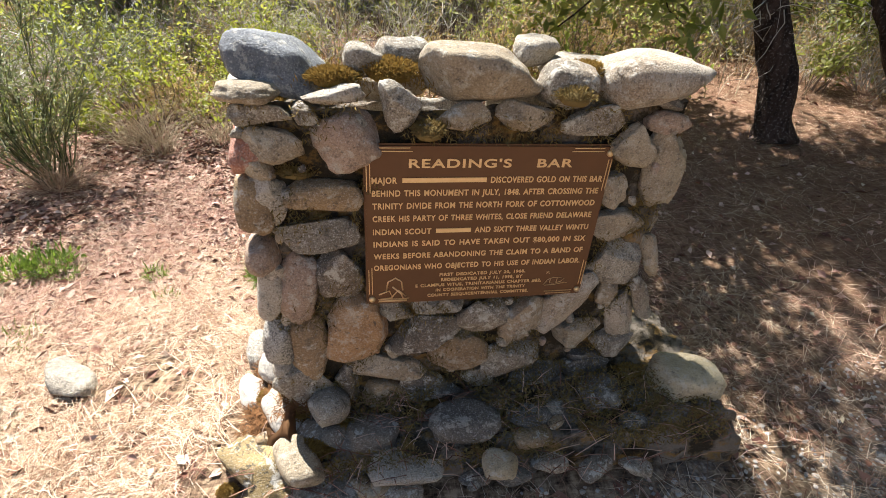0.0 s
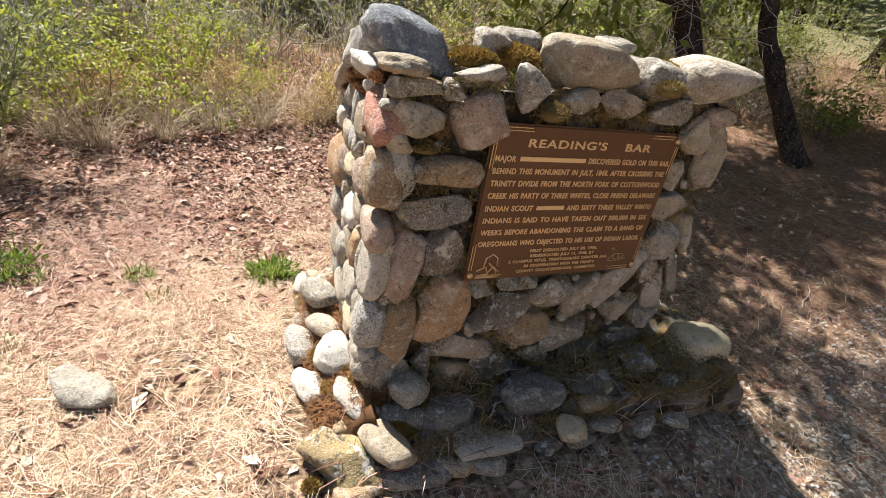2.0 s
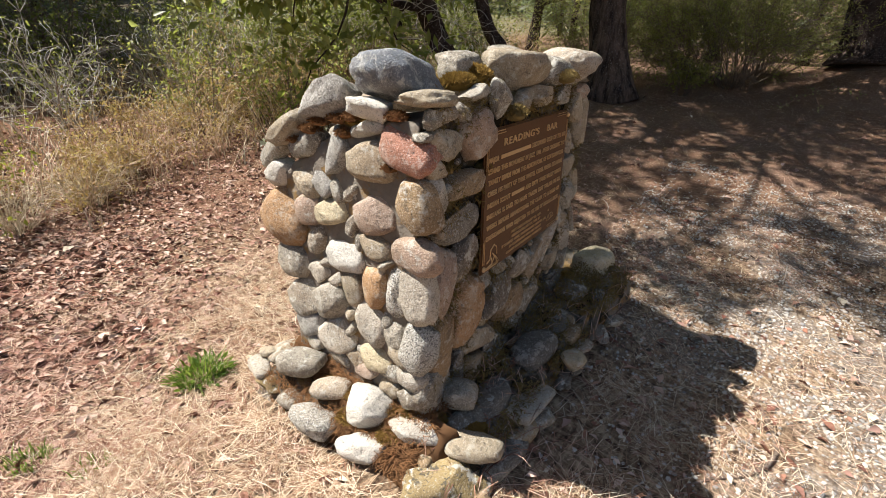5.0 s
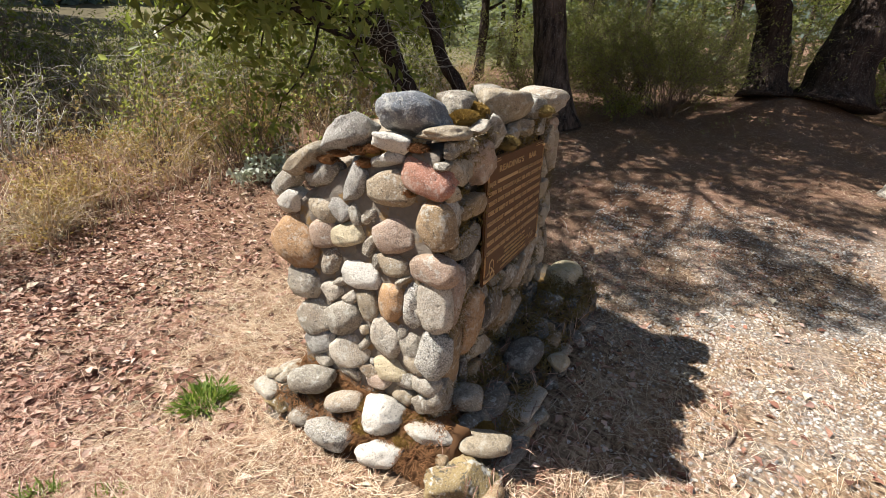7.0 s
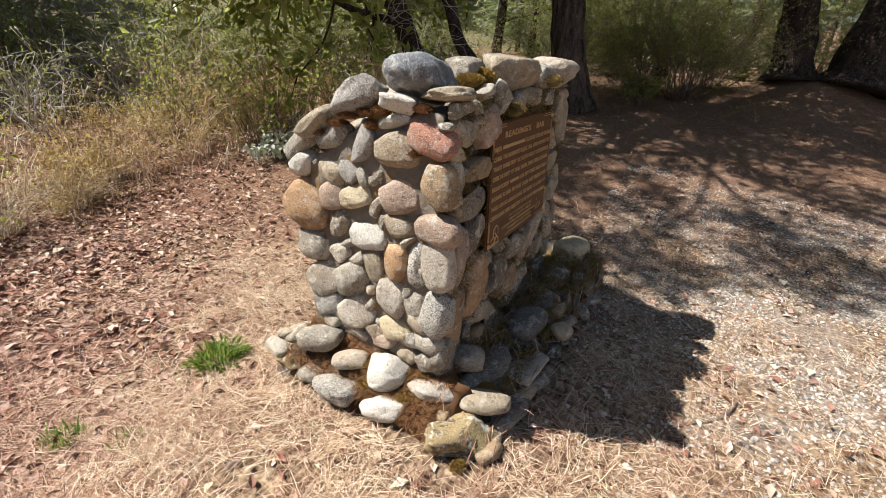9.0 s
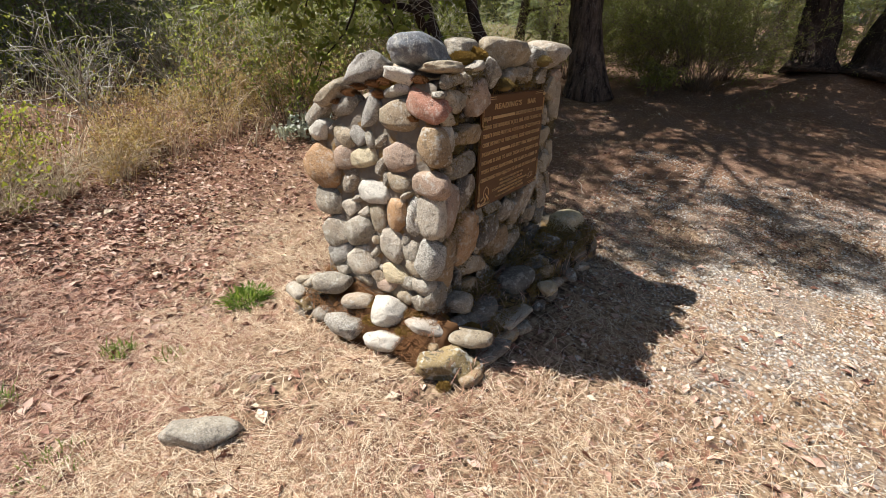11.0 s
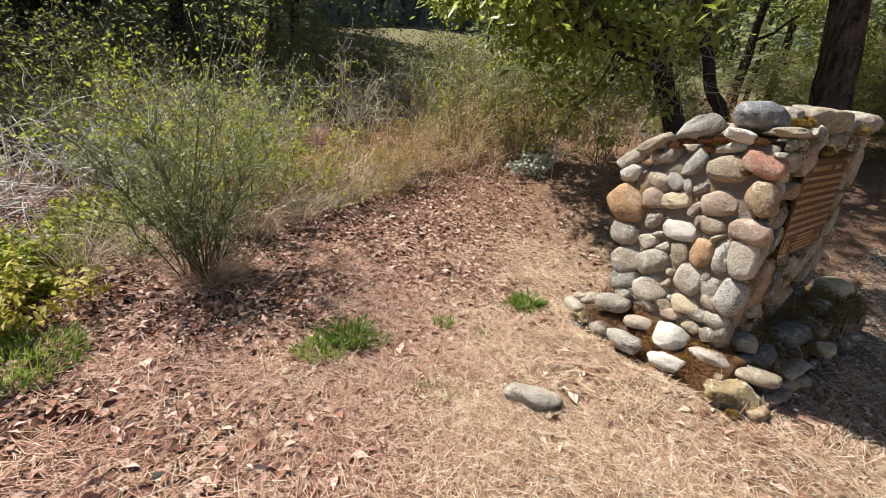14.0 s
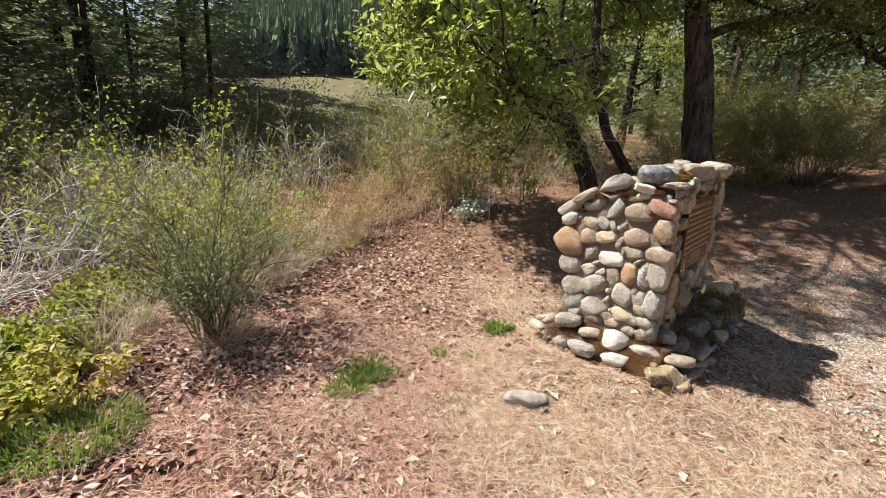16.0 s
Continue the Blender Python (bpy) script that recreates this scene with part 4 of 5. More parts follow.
def scatter_needles(name, count, seed, keep, lo, hi, width, material, label):
    rng = np.random.default_rng(seed)
    near = rng.random(count) < 0.5
    x = np.where(near, rng.normal(-1.6, 1.5, count), rng.uniform(-5.0, 8.5, count))
    y = np.where(near, rng.normal(0.3, 1.1, count), rng.uniform(-3.0, 4.6, count))
    ok = keep(x, y, rng) & off_footing(x, y)
    x, y = x[ok], y[ok]
    # drifts and bare patches
    thick = np.array([0.54 + 1.0 * noise.noise(Vector((p * 1.4, q * 1.4, seed))) + 0.9 * noise.noise(Vector((p * 5.5, q * 5.5, seed))) for p, q in zip(x, y)])
    ok = rng.random(len(x)) < thick
    x, y = x[ok], y[ok]
    k = len(x)
    z = floor_z(x, y)
    a = rng.uniform(0, 2 * np.pi, k)
    ln = rng.uniform(lo, hi, k)
    d = np.stack([np.cos(a), np.sin(a), rng.normal(0, 0.11, k)], 1)
    bow = np.stack([-np.sin(a), np.cos(a), np.zeros(k)], 1) * (rng.normal(0, 0.10, k) * ln)[:, None]
    heap = np.array([max(0.0, noise.noise(Vector((a1 * 2.3, b1 * 2.3, 11))) + 0.25) for a1, b1 in zip(x, y)])
    s = np.stack([x, y, z + rng.uniform(0.003, 0.018, k) + 0.045 * heap * rng.random(k)], 1)
    lift = np.zeros((k, 3))
    lift[:, 2] = np.abs(rng.normal(0, 0.009, k))
    g = Build()
    g.blades(s, s + d * (ln * 0.5)[:, None] + bow + lift, s + d * ln[:, None], width)
    alone(name, g, material, label, "pine needles", "stuff", False)


def russet_zone(x, y):
    return 1 / (1 + np.exp(-((y - 0.9 * x) - 2.5) * 2.2))


def gravel_zone(x, y):
    return 1 / (1 + np.exp(-((0.55 * x - 1.1 * y) - 0.85) * 3))


scatter_needles("straw_needles", 380000, 11, lambda x, y, r: r.random(len(x)) > np.maximum(0.85 * russet_zone(x, y), 0.5 * gravel_zone(x, y)), 0.05, 0.19, 0.0020, STRAW, "dry straw-coloured pine needles strewn on the ground")
scatter_needles("russet_needles", 330000, 12, lambda x, y, r: r.random(len(x)) < np.maximum(russet_zone(x, y), 0.12 + 0.6 * (x + 0.6 * y > 1.4)), 0.05, 0.19, 0.0024, RUSSET, "reddish-brown dead pine needles strewn on the ground")


def scatter_leaves(name, count, seed, keep, lo, hi, material, label):
    rng = np.random.default_rng(seed)
    x, y = rng.normal(-1.3, 2.6, count), rng.normal(1.4, 2.3, count)
    ok = keep(x, y, rng) & off_footing(x, y)
    x, y = x[ok], y[ok]
    k = len(x)
    a = rng.uniform(0, 2 * np.pi, k)
    ln = rng.uniform(lo, hi, k)
    c = np.stack([x, y, floor_z(x, y) + rng.uniform(0.006, 0.02, k)], 1)
    d = np.stack([np.cos(a), np.sin(a), rng.normal(0.05, 0.16, k)], 1)
    g = Build()
    g.leaves(c, d, ln, ln * 0.5, 0.3, rng)
    alone(name, g, material, label, "leaves", "stuff")


scatter_leaves("leaf_litter", 54000, 13, lambda x, y, r: r.random(len(x)) < np.maximum(0.14, russet_zone(x, y)), 0.024, 0.08, DEAD_LEAF, "brown curled dead leaves lying thick on the ground")
scatter_leaves("pale_leaf_litter", 700, 14, lambda x, y, r: r.random(len(x)) < 0.8, 0.03, 0.07, PALE_LEAF, "scattered pale bleached dead leaves")


def scatter_gravel(count, seed):
    rng = np.random.default_rng(seed)
    x, y = rng.uniform(-2.2, 4.0, count), rng.uniform(-2.6, 0.2, count)
    patch = np.array([0.6 + 0.9 * noise.noise(Vector((a * 1.6, b * 1.6, 5))) for a, b in zip(x, y)])
    ok = (rng.random(count) < gravel_zone(x, y) * patch) & off_footing(x, y)
    x, y = x[ok], y[ok]
    z = floor_z(x, y)
    bm = bmesh.new()
    bmesh.ops.create_icosphere(bm, subdivisions=1, radius=1)
    bm.verts.ensure_lookup_table()
    ball = np.array([v.co[:] for v in bm.verts])
    tri = [tuple(v.index for v in f.verts) for f in bm.faces]
    bm.free()
    g = Build()
    for i in range(len(x)):
        r = rng.uniform(0.004, 0.011) * (1.5 if rng.random() < 0.06 else 1)
        p = ball * rng.uniform(0.75, 1.2, ball.shape) * np.array((r * rng.uniform(0.8, 1.5), r, r * 0.65)) + np.array((x[i], y[i], z[i] + r * 0.25))
        g.add(p.tolist(), tri)
    alone("gravel", g, GRAVEL, "loose grey gravel pressed into the clearing", "gravel", "stuff", False)


scatter_gravel(32000, 15)


def single_leaf(x, y, ln, turn, material, label):
    g = Build()
    rng = np.random.default_rng(int(abs(x * 100)))
    c = np.array([[-ln / 2, 0, 0.006]])
    g.leaves(c, np.array([[1, 0, 0.1]]), ln, ln * 0.55, 0.25, rng, np.array([[0, 0, 1.0]]))
    ob = alone("fallen_leaf", g, material, label, "leaf")
    ob["group"] = "fallen leaves on the path"
    ob.matrix_world = pose(x, y, height(x, y) + 0.012, 0, 0, turn)


for x, y, ln, turn in ((-1.52, 0.245, 0.10, 70), (-2.73, 1.12, 0.10, 40), (-3.33, 1.46, 0.10, 60), (-1.2, -0.70, 0.08, 110), (-0.93, 3.27, 0.14, 30), (2.2, -1.43, 0.12, 10), (0.88, -1.54, 0.09, 170), (-1.62, -0.62, 0.09, 30), (-1.1, -0.13, 0.08, 150), (-1.05, 0.02, 0.06, 60), (-2.05, -0.3, 0.1, 20), (-1.9, 2.5, 0.1, 90)):
    single_leaf(x, y, ln, turn, PALE_LEAF, "single pale dead leaf lying on the needles")


# ---- loose stones and a root ----
def loose_stone(x, y, a, b, c, turn, kind, seed, label):
    me = lump(a, b, c, seed, 0.45, 4, 0.0, 1.0)
    me.materials.append(STONE[kind])
    ob = tagged(new("loose_stone", me), label, "stone")
    ob.matrix_world = pose(x, y, height(x, y) + c * 0.45, 0, 4, turn)


loose_stone(-1.735, 0.315, 0.150, 0.078, 0.062, -35, "pale", 311, "pale grey angular stone lying on dry needles")
loose_stone(5.5, -2.75, 0.22, 0.16, 0.14, 30, "speck", 302, "pale speckled boulder in the shade of the trees")
root = Build()
rp = [(0.83, -1.02), (0.72, -1.07), (0.60, -1.13), (0.47, -1.18), (0.34, -1.20), (0.22, -1.17), (0.12, -1.10), (0.02, -1.00), (-0.10, -0.92)]
root.tube([(x, y, height(x, y) + 0.008 + 0.008 * math.sin(i * 1.7)) for i, (x, y) in enumerate(rp)], [0.005, 0.009, 0.010, 0.010, 0.009, 0.010, 0.009, 0.007, 0.003], 7, 0.2)
alone("root", root, BARK_TWIG, "thin brown root curving over the gravel", "root")
twigs = random.Random(9)
for _ in range(26):
    x, y, a, ln = twigs.uniform(-3.2, 2.5), twigs.uniform(-1.2, 3.0), twigs.uniform(0, 6.28), twigs.uniform(0.12, 0.4)
    if -1.1 < x < 1.2 and -0.5 < y < 0.95:
        continue
    g = Build()
    pts = []
    for i in range(5):
        px, py = x + math.cos(a) * ln * i / 4, y + math.sin(a) * ln * i / 4
        a += twigs.uniform(-0.25, 0.25)
        pts.append((px, py, height(px, py) + 0.012))
    g.tube(pts, [0.004, 0.0045, 0.004, 0.003, 0.0015], 5)
    ob = alone("twig", g, GREY_STEM, "thin dry fallen twig on the litter", "twig")
    ob["group"] = "fallen twigs"


# ---- grass tufts ----
def grass_tuft(x, y, radius, tall, count, seed, label, material=None, weedy=False):
    rng = np.random.default_rng(seed)
    r = radius * np.sqrt(rng.random(count))
    a = rng.uniform(0, 2 * np.pi, count)
    px, py = x + r * np.cos(a) * 1.3, y + r * np.sin(a)
    s = np.stack([px, py, floor_z(px, py)], 1)
    out = np.stack([np.cos(a), np.sin(a), np.zeros(count)], 1) * rng.uniform(0.1, 0.9, (count, 1)) + rng.normal(0, 0.4, (count, 3))
    h = tall * rng.uniform(0.4, 1.0, count)
    up = np.array((0, 0, 1.0))
    tuft = thing("grass_tuft", (0, 0, 0), label, "grass")
    sprigs = max(3, count // 60)
    width = rng.uniform(0.0025, 0.006, count)
    sector = (a / (2 * np.pi) * sprigs).astype(int)
    for q in range(sprigs):
        m = sector == q
        g = Build()
        g.blades(s[m], (s + up * (h * 0.6)[:, None] + out * (h * 0.25)[:, None])[m], (s + up * (h * 0.85)[:, None] + out * (h * 0.8)[:, None])[m], width[m])
        if weedy:
            n = int(m.sum() * 0.6)
            tip = (s + up * (h * 0.45)[:, None] + out * (h * 0.45)[:, None])[m][:n]
            g.leaves(tip, out[m][:n] + np.array((0, 0, 0.5)), rng.uniform(0.03, 0.06, n), rng.uniform(0.010, 0.020, n), 0.2, rng)
        part("sprig", g, material or GRASS_GREEN, tuft, "", False)


grass_tuft(-1.02, 1.12, 0.085, 0.11, 330, 1, "small bright green grass tuft in dry litter", weedy=True)
grass_tuft(-1.70, 1.17, 0.055, 0.08, 140, 2, "tiny green grass tuft in dry litter")
grass_tuft(-2.52, 1.18, 0.10, 0.12, 240, 3, "bright green grass clump in brown needles", weedy=True)
grass_tuft(-2.32, 1.25, 0.10, 0.13, 260, 7, "bright green grass clump in brown needles", weedy=True)
grass_tuft(-2.18, 1.16, 0.06, 0.07, 110, 8, "fading grass beside a green clump")
grass_tuft(-3.90, 1.72, 0.25, 0.13, 800, 4, "wide lush green grass clump beside the brambles", weedy=True)
grass_tuft(-1.55, 0.95, 0.05, 0.07, 90, 5, "sparse fading grass tuft on the path")
grass_tuft(-2.15, 0.62, 0.10, 0.06, 120, 6, "sparse fading grass tuft on the path")


# ---- trees and shrubs ----
def wander(rng, start, direction, length, steps, bend=0.18, rise=0.0, push=None):
    p, d = Vector(start), Vector(direction).normalized()
    pts = [p.copy()]
    for i in range(steps):
        if push and i > 1:
            d = d + push
        d = (d + Vector((rng.gauss(0, bend), rng.gauss(0, bend), rng.gauss(0, bend) + rise))).normalized()
        p = p + d * (length / steps)
        pts.append(p.copy())
    return pts


def taper(r0, r1, n):
    return [r0 + (r1 - r0) * i / (n - 1) for i in range(n)]


def leaf_cloud(g, rng, tips, per, spread, length, width):
    t = np.repeat(np.array([tuple(p) for p in tips]), per, 0)
    k = len(t)
    c = t + rng.normal(0, spread, (k, 3)) * np.array((1, 1, 0.7))
    d = rng.normal(size=(k, 3)) + np.array((0, 0, -0.15))
    g.leaves(c, d, rng.uniform(0.6, 1.2, k) * length, rng.uniform(0.7, 1.2, k) * width, 0.2, rng, None, True)


def broad_tree(name, base, trunk_pts, r0, limbs, leaf, per, spread, length, label, seed, bark=None, twig_n=7, category="tree"):
    """A trunk through trunk_pts (relative to the base) and limbs (start fraction, direction, length) that fork twice."""
    rnd, rng = random.Random(seed), np.random.default_rng(seed)
    tree = thing(name, base, label, category)
    trunk = Build()
    pts = [Vector(p) for p in trunk_pts]
    fine = []
    for i in range(len(pts) - 1):
        for s in range(6):
            fine.append(pts[i].lerp(pts[i + 1], s / 6) + Vector((rnd.gauss(0, 0.01), rnd.gauss(0, 0.01), 0)))
    fine.append(pts[-1])
    radii = taper(r0, r0 * 0.45, len(fine))
    radii[0] *= 1.45
    radii[1] *= 1.2
    trunk.tube(fine, radii, 18, 0.16, seed)
    part("trunk", trunk, bark or BARK_DARK, tree)
    wood, tips = Build(), []
    for f, d, ln, *dense in limbs:
        st = fine[min(len(fine) - 1, int(f * (len(fine) - 1)))]
        main = wander(rnd, st, d, ln, 9, 0.13, 0.01)
        lr = r0 * 0.30 * min(1, ln / 2.2)
        wood.tube(main, taper(lr, lr * 0.2, 10), 7)
        for i in range(2, 10):
            for _ in range(2 if i > 3 else 1):
                dd = (main[i] - main[i - 1]).normalized() + Vector((rnd.gauss(0, 0.8), rnd.gauss(0, 0.8), rnd.gauss(0, 0.5)))
                sub = wander(rnd, main[i], dd, ln * rnd.uniform(0.22, 0.42), 5, 0.22)
                wood.tube(sub, taper(lr * 0.28, lr * 0.07, 6), 4)
                for j in range(2, 6):
                    tips += [sub[j]] * (dense[0] if dense else 1)
                    if rnd.random() < twig_n / 10:
                        tips.append(sub[j] + Vector((rnd.gauss(0, 0.15), rnd.gauss(0, 0.15), rnd.gauss(0, 0.12))))
        tips.append(main[-1])
    part("branching", wood, bark or BARK_DARK, tree)
    crown = Build()
    leaf_cloud(crown, rng, tips, per, spread, length, length * 0.42)
    part("crown", crown, leaf, tree)
    return tree


def at(x, y, lift=-0.05):
    return (x, y, height(x, y) + lift)


# the leaning madrone pair behind the monument
# the upper trunk and dense high limbs are unseen, added to shade eastern ground
broad_tree("leaning_tree", at(3.30, 2.55), [(0, 0, 0), (-0.13, 0.14, 0.6), (-0.42, 0.44, 1.4), (-0.78, 0.80, 2.4), (-1.0, 1.05, 3.6), (-1.0, 1.25, 5.2), (-1.1, 1.5, 7.8)], 0.155,
           [(f * 5 / 6, d, ln) for f, d, ln in ((0.46, (-0.95, 0.15, 0.12), 2.6), (0.5, (0.5, 0.7, 0.3), 2.4), (0.58, (0.9, -0.2, 0.2), 2.6), (0.7, (-0.4, 0.8, 0.3), 2.4), (0.75, (0.9, 0.4, 0.3), 3.2), (0.8, (-0.6, 0.9, 0.3), 2.8), (0.85, (0.5, 1.0, 0.3), 3.0), (0.9, (0.9, -0.4, 0.2), 3.0), (0.95, (-0.8, 0.5, 0.35), 2.6), (1.0, (0.6, 0.6, 0.5), 3.0), (1.0, (-0.3, 1.0, 0.4), 2.8), (1.0, (1.0, 0.1, 0.3), 3.0), (0.9, (-0.9, 0.5, 0.05), 2.6), (1.0, (0.9, -0.3, 0.1), 3.4), (0.5, (-0.8, 0.5, 0.15), 2.4), (0.55, (-0.6, 0.6, 0.2), 2.2), (0.6, (-0.7, 0.6, 0.1), 2.4), (0.65, (-0.5, 0.7, 0.2), 2.4), (0.72, (-0.9, 0.0, 0.15), 3.0))] + [(0.36, (-0.98, 0.10, 0.0), 3.2, 2), (0.40, (-0.97, -0.05, 0.05), 2.7, 2), (0.43, (-0.9, 0.35, 0.0), 2.8, 2), (0.92, (-0.9, -0.2, 0.15), 4.2, 3), (0.9, (0.3, -0.8, 0.05), 3.0, 3), (0.97, (0.6, 0.6, 0.1), 3.6, 3), (0.86, (0.9, 0.2, 0.1), 3.6, 3), (0.96, (-0.2, 0.9, 0.1), 3.2, 3), (0.96, (-0.9, 0.5, 0.2), 3.6, 3), (0.98, (0.9, 0.3, 0.15), 3.8, 3), (1.0, (0.8, -0.6, 0.15), 3.8, 3), (0.93, (0.9, -0.2, 0.1), 3.8, 3), (1.0, (0.4, 0.9, 0.3), 3.4, 3), (1.0, (-0.5, 0.9, 0.2), 3.4, 3)],
           LEAF_BRIGHT, 9, 0.13, 0.145, "leaning dark-barked evergreen tree with bright glossy leaves", 41)
# its tall top and dense limbs are unseen too, added to cast shade
broad_tree("leaning_tree", at(4.29, 2.05), [(0, 0, 0), (-0.16, 0.32, 0.5), (-0.36, 0.75, 1.15), (-0.5, 1.05, 2.0), (-0.45, 1.25, 3.4), (-0.3, 1.2, 6.6)], 0.11,
           [(0.5, (0.6, 0.4, 0.5), 2.0), (0.7, (0.8, 0.1, 0.5), 2.4), (0.8, (0.2, 0.9, 0.4), 2.2), (0.95, (0.4, -0.4, 0.6), 2.0), (0.9, (0.9, 0.2, 0.2), 3.2, 4), (1.0, (0.9, -0.6, 0.2), 3.4, 4), (1.0, (-0.5, -0.9, 0.2), 3.2, 4), (0.95, (0.2, -1.0, 0.1), 3.2, 4), (1.0, (0.3, 0.9, 0.3), 3.0, 4)],
           LEAF_BRIGHT, 10, 0.14, 0.10, "slim crooked evergreen tree forking from the ground", 42)
# the rough-barked pine; its long western limbs are unseen, added to shade the ground
broad_tree("pine_tree", at(6.0, 1.75), [(0, 0, 0), (-0.08, 0.25, 1.5), (-0.22, 0.75, 4.0), (-0.4, 1.3, 8.0)], 0.31,
           [(0.7, (0.9, 0.2, 0.2), 2.5), (0.85, (-0.3, -0.6, 0.3), 2.0), (0.95, (0.5, -0.5, 0.5), 2.2), (1.0, (0, 0.5, 1), 2.0), (0.6, (-0.9, -0.1, 0.2), 3.2), (0.72, (-0.9, 0.3, 0.2), 3.2), (0.8, (-0.5, -0.8, 0.2), 3.0), (0.55, (-0.3, -0.9, 0.2), 2.6)],
           LEAF_DEEP, 18, 0.16, 0.12, "tall pine with deeply furrowed grey-brown bark", 43, BARK_PINE)
# great oaks on the bank to the east
broad_tree("oak_tree", at(8.7, -1.25), [(0, 0, 0), (0.0, 0.10, 0.8), (-0.05, 0.2, 1.4), (-0.3, 0.7, 2.2), (-0.6, 1.5, 3.6)], 0.34,
           [(0.6, (-0.8, 0.5, 0.2), 3.0), (0.7, (-0.9, -0.2, 0.3), 3.0), (0.8, (-0.3, 1.0, 0.3), 3.2), (0.9, (-0.7, -0.7, 0.4), 3.0), (1.0, (-0.5, 0.3, 0.8), 3.0)],
           LEAF_DEEP, 24, 0.2, 0.10, "great dark-trunked oak leaning over the clearing", 44)
broad_tree("oak_tree", at(8.8, -2.25), [(0, 0, 0), (0.05, -0.05, 0.8), (0.2, -0.25, 1.8), (0.3, -0.45, 3.0), (0.4, -0.6, 4.6)], 0.52,
           [(0.55, (0.7, -0.6, 0.4), 3.0), (0.7, (-0.8, -0.3, 0.3), 3.2), (0.8, (-0.5, 0.8, 0.3), 3.0), (0.9, (0.3, 0.9, 0.4), 3.0), (1.0, (-0.8, 0.1, 0.6), 3.0), (1.0, (-0.2, -0.9, 0.5), 3.0)],
           LEAF_DEEP, 24, 0.2, 0.10, "massive dark oak trunk on a needle-covered bank", 45)
# a tangle of bare dead twigs hung on the leaning trunk
tangle = Build()
tw = random.Random(91)
for _ in range(170):
    st = Vector((2.86 + tw.gauss(0, 0.22), 2.92 + tw.gauss(0, 0.22), height(2.9, 2.9) + tw.uniform(0.9, 2.6)))
    tangle.tube(wander(tw, st, (tw.gauss(-0.3, 0.8), tw.gauss(-0.3, 0.8), tw.uniform(-0.9, 0.5)), tw.uniform(0.35, 1.0), 6, 0.3, -0.04), taper(0.0045, 0.0015, 7), 4)
alone("dead_twig_tangle", tangle, GREY_STEM, "grey tangle of dead twigs caught on a leaning trunk", "dead branches", "stuff")
# slimmer trees that fill the wood to the east and north-east
wood_rng = random.Random(77)
for i, (x, y, r, tall) in enumerate(((9.8, 5.2, 0.13, 6.0), (5.0, 5.4, 0.06, 3.2), (11.5, 1.4, 0.13, 6.0), (12.5, -0.3, 0.14, 6.0), (8.0, 6.8, 0.12, 6.0), (11.0, 8.0, 0.15, 7.0), (13.0, -3.8, 0.2, 7.0), (10.5, -4.6, 0.16, 6.0), (15.0, 4.0, 0.16, 7.0))):
    lean = (wood_rng.uniform(-0.4, 0.4), wood_rng.uniform(-0.4, 0.4))
    limbs = [(wood_rng.uniform(0.25, 1.0), (wood_rng.uniform(-1, 1), wood_rng.uniform(-1, 1), wood_rng.uniform(0.0, 0.6)), tall * wood_rng.uniform(0.28, 0.45)) for _ in range(7)]
    broad_tree("woodland_tree", at(x, y), [(0, 0, 0), (lean[0] * 0.3, lean[1] * 0.3, tall * 0.35), (lean[0], lean[1], tall)], r, limbs,
               LEAF_DEEP if i % 3 else LEAF_BRIGHT, 9, 0.22, 0.12, "slender evergreen tree in the shaded wood", 60 + i, BARK_DARK, 5)


def stem_shrub(name, x, y, count, tall, spread, stem_mat, leaf_mat, leaves_per, leaf_len, label, seed, thick=0.004, forks=3, arch=0.12, splay=0.5, category="shrub", stem_sides=4, flare=0.0):
    """Stems rising from one foot, each forking, with small leaves along the upper half."""
    rnd, rng = random.Random(seed), np.random.default_rng(seed)
    bush = thing(name, at(x, y, -0.02), label, category)
    wood, spots = Build(), []
    for _ in range(count):
        a = rnd.uniform(0, 2 * math.pi)
        st = (math.cos(a) * spread * 0.25 * rnd.random(), math.sin(a) * spread * 0.25 * rnd.random(), 0)
        d = (math.cos(a) * splay * rnd.random(), math.sin(a) * splay * rnd.random(), 1)
        ln = tall * rnd.uniform(0.55, 1.1)
        main = wander(rnd, st, d, ln, 7, arch, -0.02, Vector((math.cos(a), math.sin(a), -0.1)) * flare * rnd.random() if flare else None)
        wood.tube(main, taper(thick, thick * 0.25, 8), stem_sides)
        for _ in range(forks):
            i = rnd.randint(2, 6)
            dd = (main[i] - main[i - 1]).normalized() + Vector((rnd.gauss(0, 0.45), rnd.gauss(0, 0.45), rnd.gauss(0, 0.3)))
            sub = wander(rnd, main[i], dd, ln * rnd.uniform(0.2, 0.45), 4, arch * 1.4, 0)
            wood.tube(sub, taper(thick * 0.5, thick * 0.15, 5), 3)
            spots += sub[1:]
        spots += main[4:]
    part("branching", wood, stem_mat, bush)
    if leaves_per:
        crown = Build()
        leaf_cloud(crown, rng, spots, leaves_per, 0.035, leaf_len, leaf_len * 0.5)
        part("foliage", crown, leaf_mat, bush)
    return bush


# broom beside the path, with a bleached skirt of dead stems
stem_shrub("broom_shrub", -2.90, 2.42, 40, 1.55, 0.5, BROOM_STEM, BROOM_GREEN, 2, 0.028, "green broom shrub with wiry upright stems", 81, 0.007, 12, 0.16, 0.45, flare=0.13)
stem_shrub("dead_broom", -2.86, 2.36, 310, 0.42, 0.35, DRY_STEM, None, 0, 0, "bleached dead stems at the foot of the broom", 82, 0.0028, 1, 0.3, 3.5, "dead stems")
